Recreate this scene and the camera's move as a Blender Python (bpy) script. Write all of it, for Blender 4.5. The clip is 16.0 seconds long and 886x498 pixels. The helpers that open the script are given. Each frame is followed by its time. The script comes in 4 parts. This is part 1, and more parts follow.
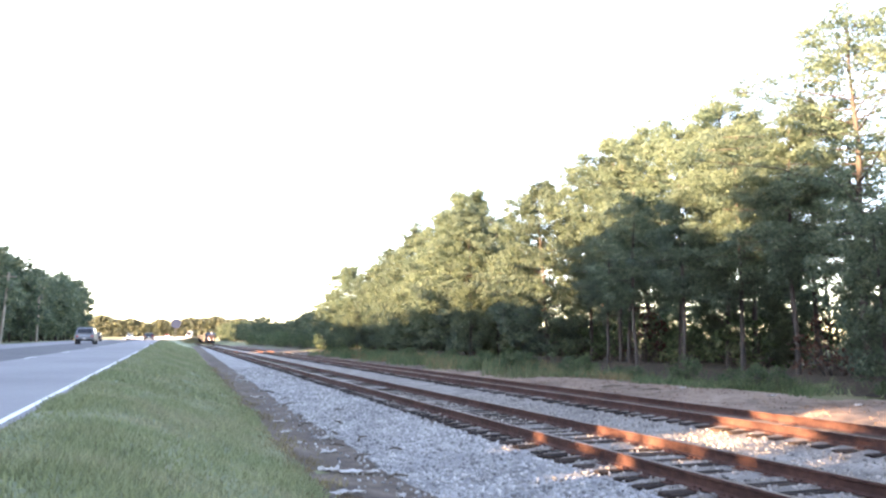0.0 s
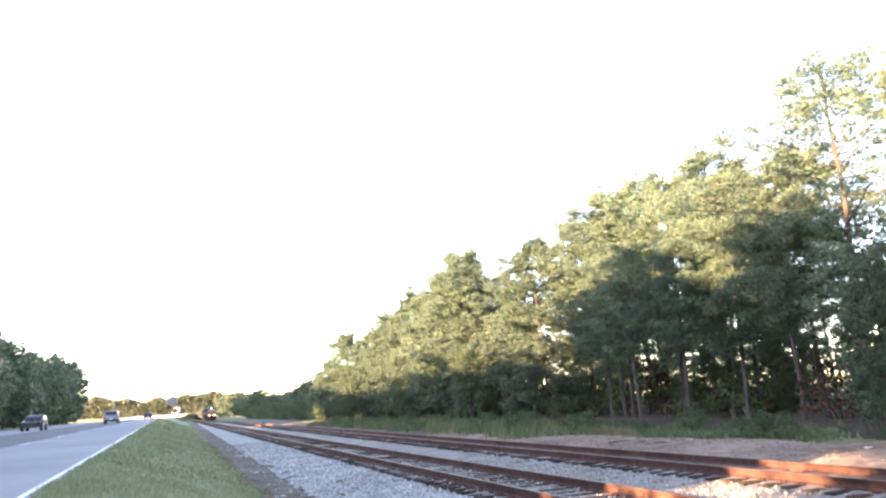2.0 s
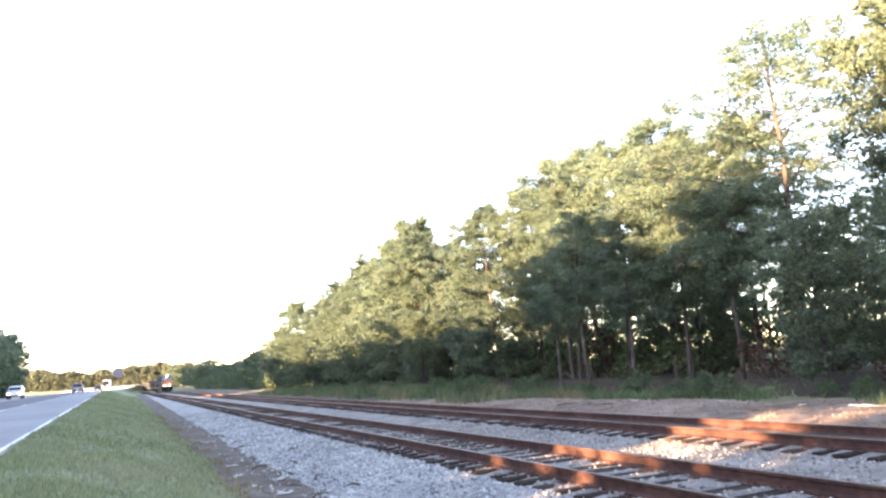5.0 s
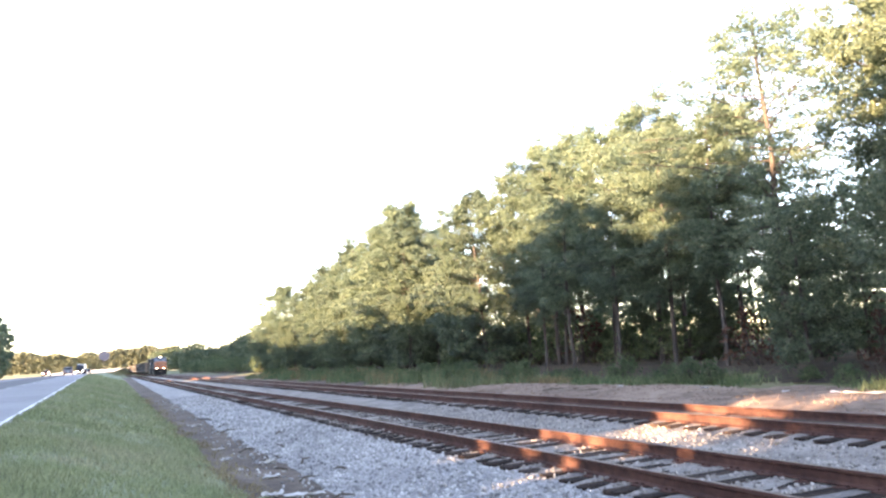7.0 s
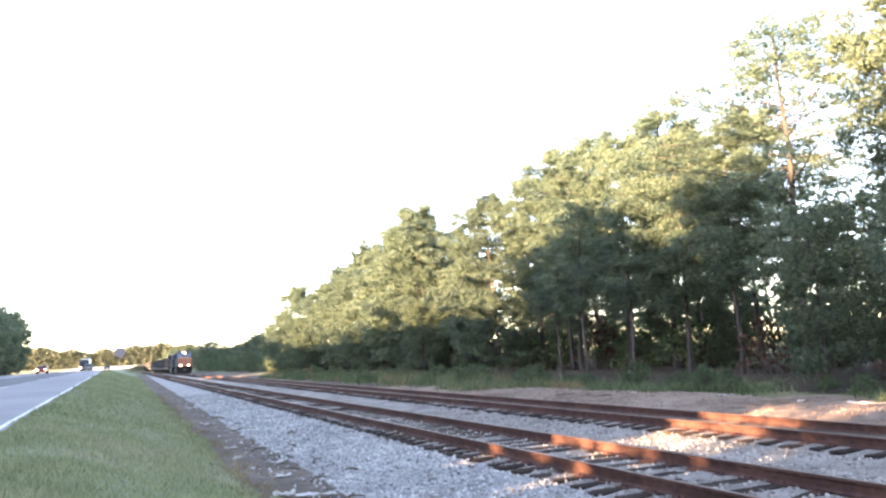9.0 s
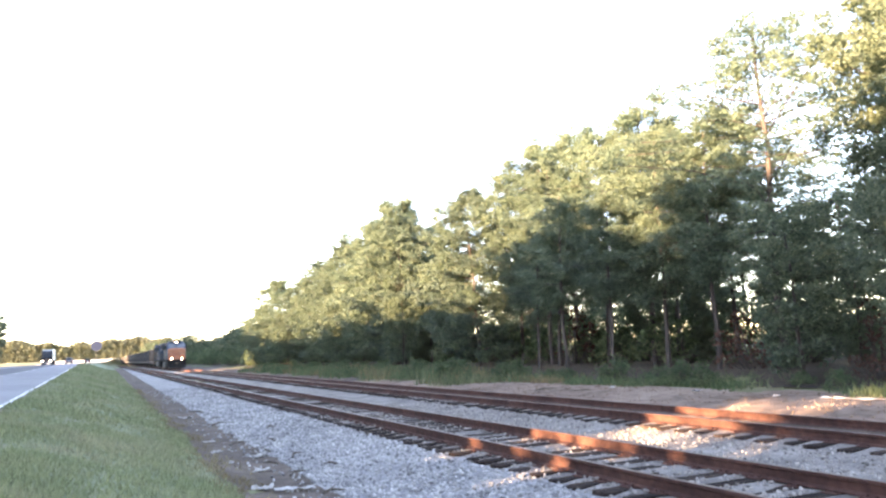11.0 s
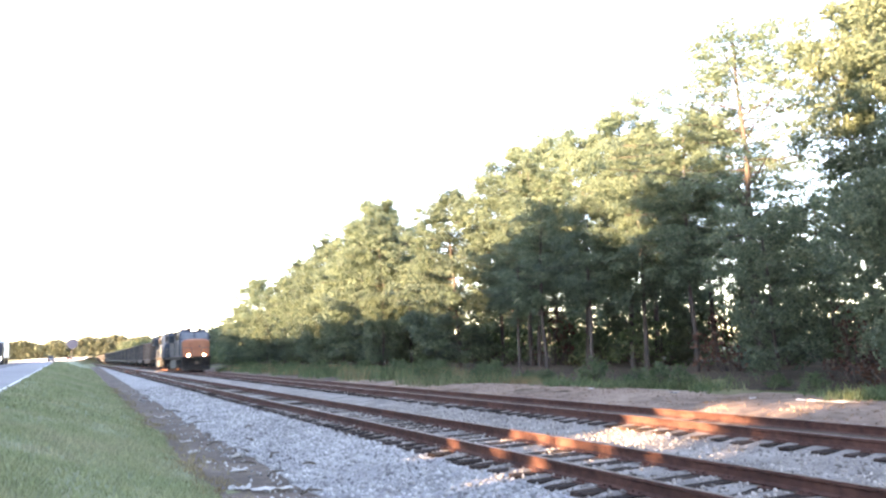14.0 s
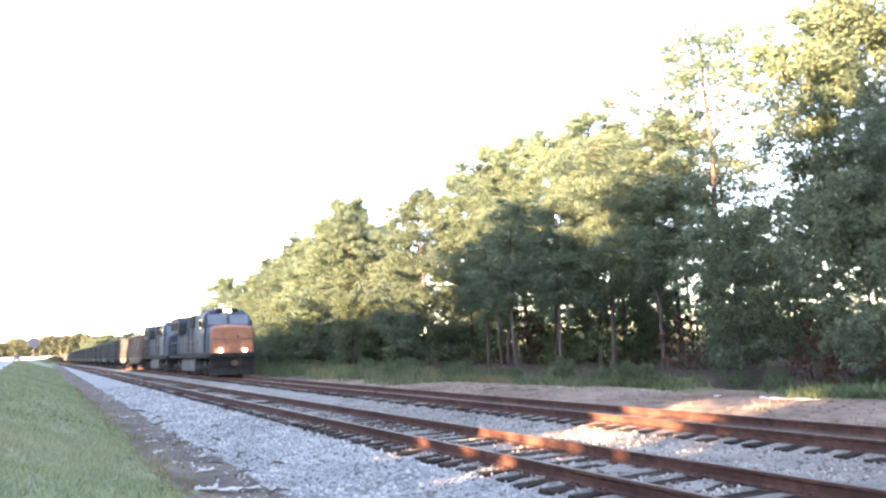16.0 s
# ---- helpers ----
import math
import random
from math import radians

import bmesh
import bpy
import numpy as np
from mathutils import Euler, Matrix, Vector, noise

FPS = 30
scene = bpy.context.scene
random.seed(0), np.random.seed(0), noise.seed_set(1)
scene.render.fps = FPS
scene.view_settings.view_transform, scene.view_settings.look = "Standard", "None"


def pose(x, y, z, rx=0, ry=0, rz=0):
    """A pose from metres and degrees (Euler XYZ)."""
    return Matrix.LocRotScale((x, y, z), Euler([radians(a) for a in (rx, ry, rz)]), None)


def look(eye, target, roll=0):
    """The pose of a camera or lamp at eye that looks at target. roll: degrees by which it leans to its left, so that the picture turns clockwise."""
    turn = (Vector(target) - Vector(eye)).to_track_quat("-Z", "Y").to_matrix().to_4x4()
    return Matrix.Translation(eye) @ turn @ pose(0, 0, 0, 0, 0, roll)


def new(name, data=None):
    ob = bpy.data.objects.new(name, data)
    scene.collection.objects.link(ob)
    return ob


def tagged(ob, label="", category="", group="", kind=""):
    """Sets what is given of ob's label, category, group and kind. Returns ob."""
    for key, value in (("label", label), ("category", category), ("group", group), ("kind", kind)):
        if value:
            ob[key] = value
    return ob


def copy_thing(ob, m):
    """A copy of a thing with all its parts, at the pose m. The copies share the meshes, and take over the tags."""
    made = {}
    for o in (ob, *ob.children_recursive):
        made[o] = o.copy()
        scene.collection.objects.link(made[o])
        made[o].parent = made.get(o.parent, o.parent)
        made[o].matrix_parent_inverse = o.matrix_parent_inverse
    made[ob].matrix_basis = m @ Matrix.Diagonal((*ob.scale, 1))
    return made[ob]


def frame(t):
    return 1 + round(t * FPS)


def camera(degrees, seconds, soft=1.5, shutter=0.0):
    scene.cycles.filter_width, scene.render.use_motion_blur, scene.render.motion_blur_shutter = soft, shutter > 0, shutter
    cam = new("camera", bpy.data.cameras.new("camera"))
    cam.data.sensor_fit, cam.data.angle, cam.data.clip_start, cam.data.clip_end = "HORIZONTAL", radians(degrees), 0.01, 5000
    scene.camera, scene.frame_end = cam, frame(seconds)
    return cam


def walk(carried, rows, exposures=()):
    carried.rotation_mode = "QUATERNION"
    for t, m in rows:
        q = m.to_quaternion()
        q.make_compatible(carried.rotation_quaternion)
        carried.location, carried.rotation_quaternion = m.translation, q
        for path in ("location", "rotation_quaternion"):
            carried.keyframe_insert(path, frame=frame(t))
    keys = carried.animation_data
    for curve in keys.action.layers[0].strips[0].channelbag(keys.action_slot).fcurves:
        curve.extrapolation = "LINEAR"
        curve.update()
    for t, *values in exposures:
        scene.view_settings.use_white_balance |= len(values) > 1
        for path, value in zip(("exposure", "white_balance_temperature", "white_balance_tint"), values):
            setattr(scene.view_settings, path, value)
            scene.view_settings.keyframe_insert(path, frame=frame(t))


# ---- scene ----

# ---------------------------------------------------------------- camera
EYE = (0.0, 0.0, 2.0)
cam = camera(61.0, 16.0, soft=2.4)
# seconds, heading, tilt, lean
ROWS = [
    (0.0, -19.06, 6.91, 0.08),
    (0.5, -19.28, 6.62, -0.16),
    (1.0, -18.71, 6.02, -1.10),
    (1.5, -19.42, 8.83, -2.53),
    (2.0, -19.61, 11.61, -2.99),
    (2.5, -21.40, 9.11, -4.11),
    (3.0, -21.72, 9.66, -4.15),
    (3.5, -22.46, 9.42, -3.94),
    (4.0, -23.01, 9.16, -3.97),
    (6.5, -23.61, 8.19, -3.79),
    (7.0, -24.11, 7.71, -3.64),
    (7.5, -23.56, 7.48, -3.27),
    (8.0, -22.95, 7.69, -2.79),
    (8.5, -22.90, 7.82, -2.57),
    (9.0, -23.00, 7.98, -2.62),
    (9.5, -23.48, 7.77, -2.68),
    (12.0, -24.62, 7.35, -2.26),
    (12.5, -24.50, 7.16, -2.31),
    (13.0, -24.86, 7.31, -2.29),
    (13.5, -25.23, 7.47, -2.11),
    (14.0, -25.91, 7.49, -2.00),
    (14.5, -26.45, 7.18, -1.96),
    (15.0, -26.69, 7.04, -2.22),
    (15.5, -27.15, 7.20, -2.11),
    (16.0, -28.20, 7.32, -2.00),
]


def held(heading, tilt, lean):
    return pose(*EYE) @ pose(0, 0, 0, 0, 0, heading) @ pose(0, 0, 0, 90 + tilt) @ pose(0, 0, 0, 0, 0, lean)


EXPOSURE, KELVIN = 3.57, 10000
walk(cam, [(t, held(a, b, c)) for t, a, b, c in ROWS], [(0.0, EXPOSURE, KELVIN, 29), (9.5, EXPOSURE + 0.04, KELVIN, 29), (12.5, EXPOSURE + 0.05, KELVIN, 29), (14.5, EXPOSURE + 0.27, KELVIN, 29), (16.0, EXPOSURE + 0.32, KELVIN, 29)])

# ---------------------------------------------------------------- light
SUN_EL, SUN_AZ = 10.6, 17.0     # elevation; degrees by which the light travels towards +y from +x
world = bpy.data.worlds.new("sky")
scene.world = world
world.use_nodes = True
wn = world.node_tree.nodes
sky = wn.new("ShaderNodeTexSky")
sky.sky_type = "NISHITA"
sky.sun_disc = False
sky.sun_elevation = radians(SUN_EL)
sky.sun_rotation = radians(270 - SUN_AZ)
sky.dust_density = 0.3
sky.air_density = 0.8
sky.ozone_density = 2.5
wn["Background"].inputs["Strength"].default_value = 0.15
world.node_tree.links.new(sky.outputs[0], wn["Background"].inputs["Color"])
sun = new("sun", bpy.data.lights.new("sun", "SUN"))
sun.data.energy = 4.4
sun.data.angle = radians(0.53)
sun.data.color = (1.0, 0.85, 0.64)
ce, se = math.cos(radians(SUN_EL)), math.sin(radians(SUN_EL))
sun.matrix_world = look((-60, -30, 40), (-60 + ce * math.cos(radians(SUN_AZ)), -30 + ce * math.sin(radians(SUN_AZ)), 40 - se))


# ---------------------------------------------------------------- materials
def material(name, colors, scale=6.0, rough=0.8, metal=0.0, bump=0.0, bump_scale=40.0, coarse=None, per="",
             emit=None, spread=0.25, transmit=0.0, stretch=(1, 1, 1), gloss=0.5, vary=0.0):
    """Two scales of noise between colours; per: 'object' or 'island' adds a random lightness to each piece."""
    m = bpy.data.materials.new(name)
    m.use_nodes = True
    n, ln = m.node_tree.nodes, m.node_tree.links
    b = n["Principled BSDF"]
    b.inputs["Roughness"].default_value = rough
    b.inputs["Metallic"].default_value = metal
    b.inputs["Specular IOR Level"].default_value = gloss
    co = n.new("ShaderNodeTexCoord")
    mp = n.new("ShaderNodeMapping")
    mp.inputs["Scale"].default_value = stretch
    ln.new(co.outputs["Object"], mp.inputs["Vector"])
    fine = n.new("ShaderNodeTexNoise")
    fine.inputs["Scale"].default_value = scale
    fine.inputs["Detail"].default_value = 6
    ln.new(mp.outputs[0], fine.inputs["Vector"])
    big = n.new("ShaderNodeTexNoise")
    big.inputs["Scale"].default_value = coarse or scale * 0.12
    big.inputs["Detail"].default_value = 3
    ln.new(mp.outputs[0], big.inputs["Vector"])
    mix = n.new("ShaderNodeMath")
    mix.operation = "ADD"
    ln.new(fine.outputs[0], mix.inputs[0])
    ln.new(big.outputs[0], mix.inputs[1])
    fac = n.new("ShaderNodeMath")
    fac.operation = "MULTIPLY_ADD"
    fac.inputs[1].default_value, fac.inputs[2].default_value = 1.6, -1.1
    ln.new(mix.outputs[0], fac.inputs[0])
    ramp = n.new("ShaderNodeValToRGB")
    el = ramp.color_ramp.elements
    for i, c in enumerate(colors):
        e = el[i] if i < 2 else el.new(1)
        e.color = (*c, 1)
    for i in range(len(colors)):
        el[i].position = i / (len(colors) - 1)
    ln.new(fac.outputs[0], ramp.inputs[0])
    out = ramp.outputs[0]
    if per:
        if per == "object":
            r = n.new("ShaderNodeObjectInfo").outputs["Random"]
        else:
            r = n.new("ShaderNodeNewGeometry").outputs["Random Per Island"]
        hsv = n.new("ShaderNodeHueSaturation")
        mr = n.new("ShaderNodeMapRange")
        mr.inputs["To Min"].default_value, mr.inputs["To Max"].default_value = 1 - spread, 1 + spread
        ln.new(r, mr.inputs["Value"])
        ln.new(mr.outputs[0], hsv.inputs["Value"])
        ln.new(out, hsv.inputs["Color"])
        out = hsv.outputs[0]
    if vary:
        whole = n.new("ShaderNodeObjectInfo").outputs["Random"]
        tone = n.new("ShaderNodeHueSaturation")
        for socket, a, c in (("Value", 1 - vary, 1 + vary), ("Hue", 0.5 - 0.08 * vary, 0.5 + 0.08 * vary)):
            span = n.new("ShaderNodeMapRange")
            span.inputs["To Min"].default_value, span.inputs["To Max"].default_value = (a, c) if socket == "Value" else (c, a)
            ln.new(whole, span.inputs["Value"])
            ln.new(span.outputs[0], tone.inputs[socket])
        ln.new(out, tone.inputs["Color"])
        out = tone.outputs[0]
    ln.new(out, b.inputs["Base Color"])
    if bump:
        bn = n.new("ShaderNodeTexNoise")
        bn.inputs["Scale"].default_value = bump_scale
        bn.inputs["Detail"].default_value = 5
        ln.new(mp.outputs[0], bn.inputs["Vector"])
        bp = n.new("ShaderNodeBump")
        bp.inputs["Strength"].default_value = min(1.0, bump)
        bp.inputs["Distance"].default_value = 0.03
        ln.new(bn.outputs[0], bp.inputs["Height"])
        ln.new(bp.outputs[0], b.inputs["Normal"])
    if transmit:
        t = n.new("ShaderNodeBsdfTranslucent")
        ln.new(out, t.inputs["Color"])
        ms = n.new("ShaderNodeMixShader")
        ms.inputs[0].default_value = transmit
        ln.new(b.outputs[0], ms.inputs[1])
        ln.new(t.outputs[0], ms.inputs[2])
        ln.new(ms.outputs[0], n["Material Output"].inputs[0])
    if emit:
        b.inputs["Emission Color"].default_value = (*emit[0], 1)
        b.inputs["Emission Strength"].default_value = emit[1]
    return m


M_GROUND = material("field_soil", [(0.08, 0.11, 0.045), (0.13, 0.15, 0.065), (0.19, 0.17, 0.09)], 0.8, 0.95, bump=0.4, bump_scale=8)
M_GRASS = material("mown_grass", [(0.125, 0.165, 0.09), (0.185, 0.222, 0.125), (0.27, 0.265, 0.175)], 5, 0.95, bump=0.8, bump_scale=60)
M_BLADE = material("grass_blade", [(0.178, 0.222, 0.114), (0.238, 0.268, 0.146), (0.325, 0.305, 0.198)], 0.9, 0.8, per="island", spread=0.35, transmit=0.4)
M_DRY = material("dry_grass_blade", [(0.14, 0.10, 0.055), (0.22, 0.17, 0.09), (0.30, 0.25, 0.14)], 0.9, 0.85, per="island", spread=0.35, transmit=0.2)
M_WEED = material("weed_blade", [(0.07, 0.12, 0.06), (0.11, 0.165, 0.08), (0.18, 0.20, 0.11)], 0.8, 0.8, per="island", spread=0.4, transmit=0.35)
M_DIRT = material("trackside_dirt", [(0.045, 0.032, 0.024), (0.098, 0.070, 0.052), (0.19, 0.143, 0.112)], 3.5, 0.95, bump=0.9, bump_scale=25)
M_BANK = material("pale_bank_soil", [(0.12, 0.078, 0.056), (0.245, 0.168, 0.125), (0.34, 0.25, 0.195)], 2.5, 0.95, bump=0.8, bump_scale=18)
M_BALLAST = material("granite_ballast", [(0.11, 0.11, 0.112), (0.262, 0.26, 0.252), (0.425, 0.418, 0.395)], 22, 0.9, bump=1.0, bump_scale=24, coarse=1.2)
# Warmer ballast and stone: the warm glow on this side is in the colour.
M_WARMBALLAST = material("warm_lit_ballast", [(0.095, 0.083, 0.074), (0.215, 0.193, 0.171), (0.35, 0.32, 0.285)], 22, 0.9, bump=1.0, bump_scale=24, coarse=1.2)
M_WARMSTONE = material("warm_lit_stone", [(0.14, 0.125, 0.112), (0.25, 0.227, 0.203), (0.38, 0.35, 0.315)], 9, 0.85, per="island", spread=0.55)
M_WOODFLOOR = material("dark_wood_floor", [(0.025, 0.017, 0.011), (0.05, 0.034, 0.021), (0.085, 0.06, 0.036)], 3.0, 0.95, bump=0.7, bump_scale=20)
M_STONE = material("granite_stone", [(0.175, 0.175, 0.173), (0.305, 0.302, 0.292), (0.44, 0.432, 0.41)], 9, 0.85, per="island", spread=0.55)
M_ASPHALT = material("worn_asphalt", [(0.17, 0.17, 0.178), (0.23, 0.23, 0.238), (0.28, 0.28, 0.285)], 30, 0.85, bump=0.3, bump_scale=90, coarse=0.25)
M_TAR = material("dark_asphalt", [(0.08, 0.08, 0.086), (0.105, 0.105, 0.112), (0.135, 0.135, 0.14)], 30, 0.85, bump=0.3, bump_scale=90, coarse=0.25)
# Pale colour that carries the brightness of the far sunlit road.
M_SUNLIT_ROAD = material("sunlit_road_pale", [(0.36, 0.34, 0.30), (0.45, 0.43, 0.39), (0.52, 0.50, 0.46)], 0.5, 0.85, coarse=0.06)
M_PAINT = material("road_paint", [(0.55, 0.55, 0.53), (0.75, 0.75, 0.72), (0.8, 0.8, 0.78)], 8, 0.7)
M_RAIL = material("rusty_rail_web", [(0.056, 0.027, 0.022), (0.092, 0.042, 0.033), (0.14, 0.065, 0.049)], 7, 0.8, gloss=0.25, metal=0.1, bump=0.3, bump_scale=70)
M_RAILTOP = material("worn_rail_head", [(0.16, 0.10, 0.07), (0.25, 0.19, 0.15), (0.33, 0.28, 0.24)], 5, 0.4, metal=0.7)
M_TIE = material("creosoted_wood", [(0.020, 0.013, 0.011), (0.042, 0.029, 0.024), (0.08, 0.057, 0.047)], 6, 0.9, bump=0.7, bump_scale=30, per="object", spread=0.35, stretch=(1, 6, 6), gloss=0.12)
M_BARK = material("pine_bark", [(0.042, 0.036, 0.034), (0.08, 0.067, 0.06), (0.14, 0.108, 0.09)], 5, 0.95, bump=0.9, bump_scale=14, stretch=(1, 1, 0.25))
M_PINE = material("pine_needles", [(0.071, 0.113, 0.088), (0.113, 0.167, 0.115), (0.166, 0.218, 0.133)], 0.7, 0.7, per="island", spread=0.35, transmit=0.5, vary=0.18)
M_LEAF = material("broad_leaves", [(0.070, 0.112, 0.080), (0.116, 0.163, 0.106), (0.168, 0.205, 0.122)], 0.6, 0.65, per="island", spread=0.4, transmit=0.5, vary=0.15)
M_BUSH = material("brush_leaves", [(0.055, 0.095, 0.05), (0.095, 0.14, 0.072), (0.155, 0.175, 0.095)], 0.8, 0.8, per="island", spread=0.4, transmit=0.4)
M_DEADLEAF = material("dead_brown_leaves", [(0.06, 0.03, 0.022), (0.10, 0.05, 0.034), (0.15, 0.08, 0.05)], 0.8, 0.85, per="island", spread=0.4, transmit=0.3)
# Pale, low-contrast leaf colour: distance haze is put into it.
M_FAR = material("hazed_far_foliage", [(0.18, 0.21, 0.155), (0.215, 0.24, 0.18), (0.255, 0.27, 0.205)], 0.12, 0.85, per="island", spread=0.08, transmit=0.62, gloss=0.1)
M_ORANGE = material("orange_nose_paint", [(0.25, 0.09, 0.05), (0.33, 0.12, 0.065), (0.37, 0.15, 0.085)], 2.5, 0.5)
M_BLUE = material("dark_blue_paint", [(0.012, 0.026, 0.048), (0.02, 0.04, 0.068), (0.04, 0.058, 0.085)], 2.0, 0.5)
M_HOOD = material("faded_hood_paint", [(0.02, 0.032, 0.045), (0.04, 0.053, 0.068), (0.09, 0.10, 0.11)], 1.4, 0.6)
M_RUSTCAR = material("brown_car_side", [(0.10, 0.07, 0.055), (0.17, 0.125, 0.10), (0.26, 0.21, 0.18)], 1.6, 0.8)
M_GREY = material("grey_hood_paint", [(0.04, 0.05, 0.055), (0.07, 0.08, 0.085), (0.115, 0.12, 0.12)], 2.0, 0.6)
M_BLACK = material("sooty_black_steel", [(0.014, 0.013, 0.013), (0.03, 0.027, 0.025), (0.06, 0.052, 0.045)], 4, 0.8, gloss=0.2)
M_STEEL = material("wheel_steel", [(0.08, 0.06, 0.05), (0.13, 0.10, 0.085), (0.2, 0.17, 0.15)], 6, 0.6, metal=0.6)
M_HOPPER = material("weathered_car_side", [(0.036, 0.036, 0.038), (0.07, 0.068, 0.067), (0.12, 0.11, 0.10)], 1.6, 0.8, per="object", spread=0.3)
M_COAL = material("coal_load", [(0.01, 0.01, 0.01), (0.02, 0.02, 0.02), (0.04, 0.04, 0.04)], 6, 0.8, bump=1.0, bump_scale=10)
M_GLASS = material("dark_glass", [(0.015, 0.02, 0.025), (0.02, 0.025, 0.03)], 2, 0.08)
# Base colour lightened to paint glare on the cab windows.
M_WINDSHIELD = material("glare_cab_glass", [(0.10, 0.125, 0.15), (0.16, 0.19, 0.22)], 2, 0.15)
M_LAMP = material("lit_headlight", [(1, 0.95, 0.85), (1, 0.95, 0.85)], 2, 0.4, emit=((1.0, 0.96, 0.88), 6.0))
M_TAIL = material("tail_lamp_red", [(0.35, 0.02, 0.02), (0.45, 0.03, 0.03)], 3, 0.3)
M_WHITE = material("white_paint", [(0.62, 0.62, 0.62), (0.75, 0.75, 0.74), (0.8, 0.8, 0.79)], 2, 0.5)
M_SILVER = material("silver_car_paint", [(0.15, 0.17, 0.20), (0.20, 0.22, 0.25)], 3, 0.3, metal=0.4)
M_DARKCAR = material("dark_car_paint", [(0.02, 0.024, 0.03), (0.035, 0.038, 0.045)], 3, 0.25)
M_REDCAR = material("maroon_car_paint", [(0.10, 0.015, 0.015), (0.14, 0.02, 0.02)], 3, 0.3)
M_RUBBER = material("tyre_rubber", [(0.012, 0.012, 0.012), (0.03, 0.03, 0.03)], 8, 0.9)
M_WOODPOLE = material("weathered_pole_wood", [(0.20, 0.17, 0.14), (0.30, 0.26, 0.22), (0.38, 0.34, 0.30)], 4, 0.9, stretch=(1, 1, 0.2))
M_SIGN = material("blue_sign_face", [(0.010, 0.019, 0.05), (0.016, 0.028, 0.065)], 2, 0.5)
M_PAPER = material("crumpled_paper", [(0.34, 0.33, 0.31), (0.44, 0.43, 0.41), (0.54, 0.53, 0.51)], 14, 0.8, bump=0.5)
M_STICK = material("dead_stick", [(0.06, 0.045, 0.035), (0.13, 0.10, 0.075)], 9, 0.9)


# ---------------------------------------------------------------- mesh helpers
def mesh_of(name, verts, faces, mats, index=None, smooth=False):
    me = bpy.data.meshes.new(name)
    me.from_pydata(verts, [], faces)
    for m in mats if isinstance(mats, (list, tuple)) else [mats]:
        me.materials.append(m)
    if index is not None:
        me.polygons.foreach_set("material_index", index)
    if smooth:
        me.polygons.foreach_set("use_smooth", [True] * len(me.polygons))
    me.update()
    return me


def part(name, bm, mat, parent=None, label="", smooth=False):
    me = bpy.data.meshes.new(name)
    bm.to_mesh(me)
    bm.free()
    me.materials.append(mat)
    if smooth:
        me.polygons.foreach_set("use_smooth", [True] * len(me.polygons))
    ob = new(name, me)
    if parent:
        ob.parent = parent
    if label:
        tagged(ob, label)
    return ob


def box(bm, c, s, bevel=0.0, rot=None):
    m = Matrix.Translation(c) @ (rot or Matrix()) @ Matrix.Diagonal((*s, 1))
    r = bmesh.ops.create_cube(bm, size=1, matrix=m)
    if bevel:
        es = list({e for v in r["verts"] for e in v.link_edges})
        bmesh.ops.bevel(bm, geom=es, offset=bevel, segments=2, affect="EDGES")
    return bm


def boxes(*items):
    bm = bmesh.new()
    for it in items:
        box(bm, *it)
    return bm


def rod(bm, a, b, r, n=8, r2=None):
    a, b = Vector(a), Vector(b)
    d = b - a
    m = Matrix.Translation((a + b) / 2) @ d.to_track_quat("Z", "Y").to_matrix().to_4x4()
    bmesh.ops.create_cone(bm, cap_ends=True, segments=n, radius1=r, radius2=r if r2 is None else r2, depth=d.length, matrix=m)
    return bm


def prism(bm, profile, x0, x1, bevel=0.0):
    """A side profile of (y, z) points drawn out from x0 to x1."""
    lo = [bm.verts.new((x0, y, z)) for y, z in profile]
    hi = [bm.verts.new((x1, y, z)) for y, z in profile]
    n = len(profile)
    fs = [bm.faces.new(lo), bm.faces.new(hi[::-1])]
    fs += [bm.faces.new((lo[i], hi[i], hi[(i + 1) % n], lo[(i + 1) % n])) for i in range(n)]
    bmesh.ops.recalc_face_normals(bm, faces=fs)
    if bevel:
        es = list({e for f in fs for e in f.edges})
        bmesh.ops.bevel(bm, geom=es, offset=bevel, segments=2, affect="EDGES")
    return bm


def thing(name, label, category, group="", m=None):
    ob = tagged(new(name), label, category, group)
    if m is not None:
        ob.matrix_basis = m
    return ob


# ---------------------------------------------------------------- lie of the land
RAIL_TOP = 0.45
TIE_TOP = 0.28
TRACKS = (6.57, 11.30)
Y0, Y1 = -60.0, 900.0


def road_edge(y):
    """x of the white edge line."""
    x = -1.71 - 0.0150 * y
    if y > 190:
        x += 0.0002 * (y - 190) ** 2
    return x


def smooth01(a, b, x):
    t = max(0.0, min(1.0, (x - a) / (b - a)))
    return t * t * (3 - 2 * t)


def road_z(y):
    z = 1.04 + 0.0052 * min(y, 150)
    if y > 150:
        z += 0.0052 * 40 * (1 - math.exp(-(y - 150) / 40)) + 1.7 * smooth01(330, 450, y)
    return z


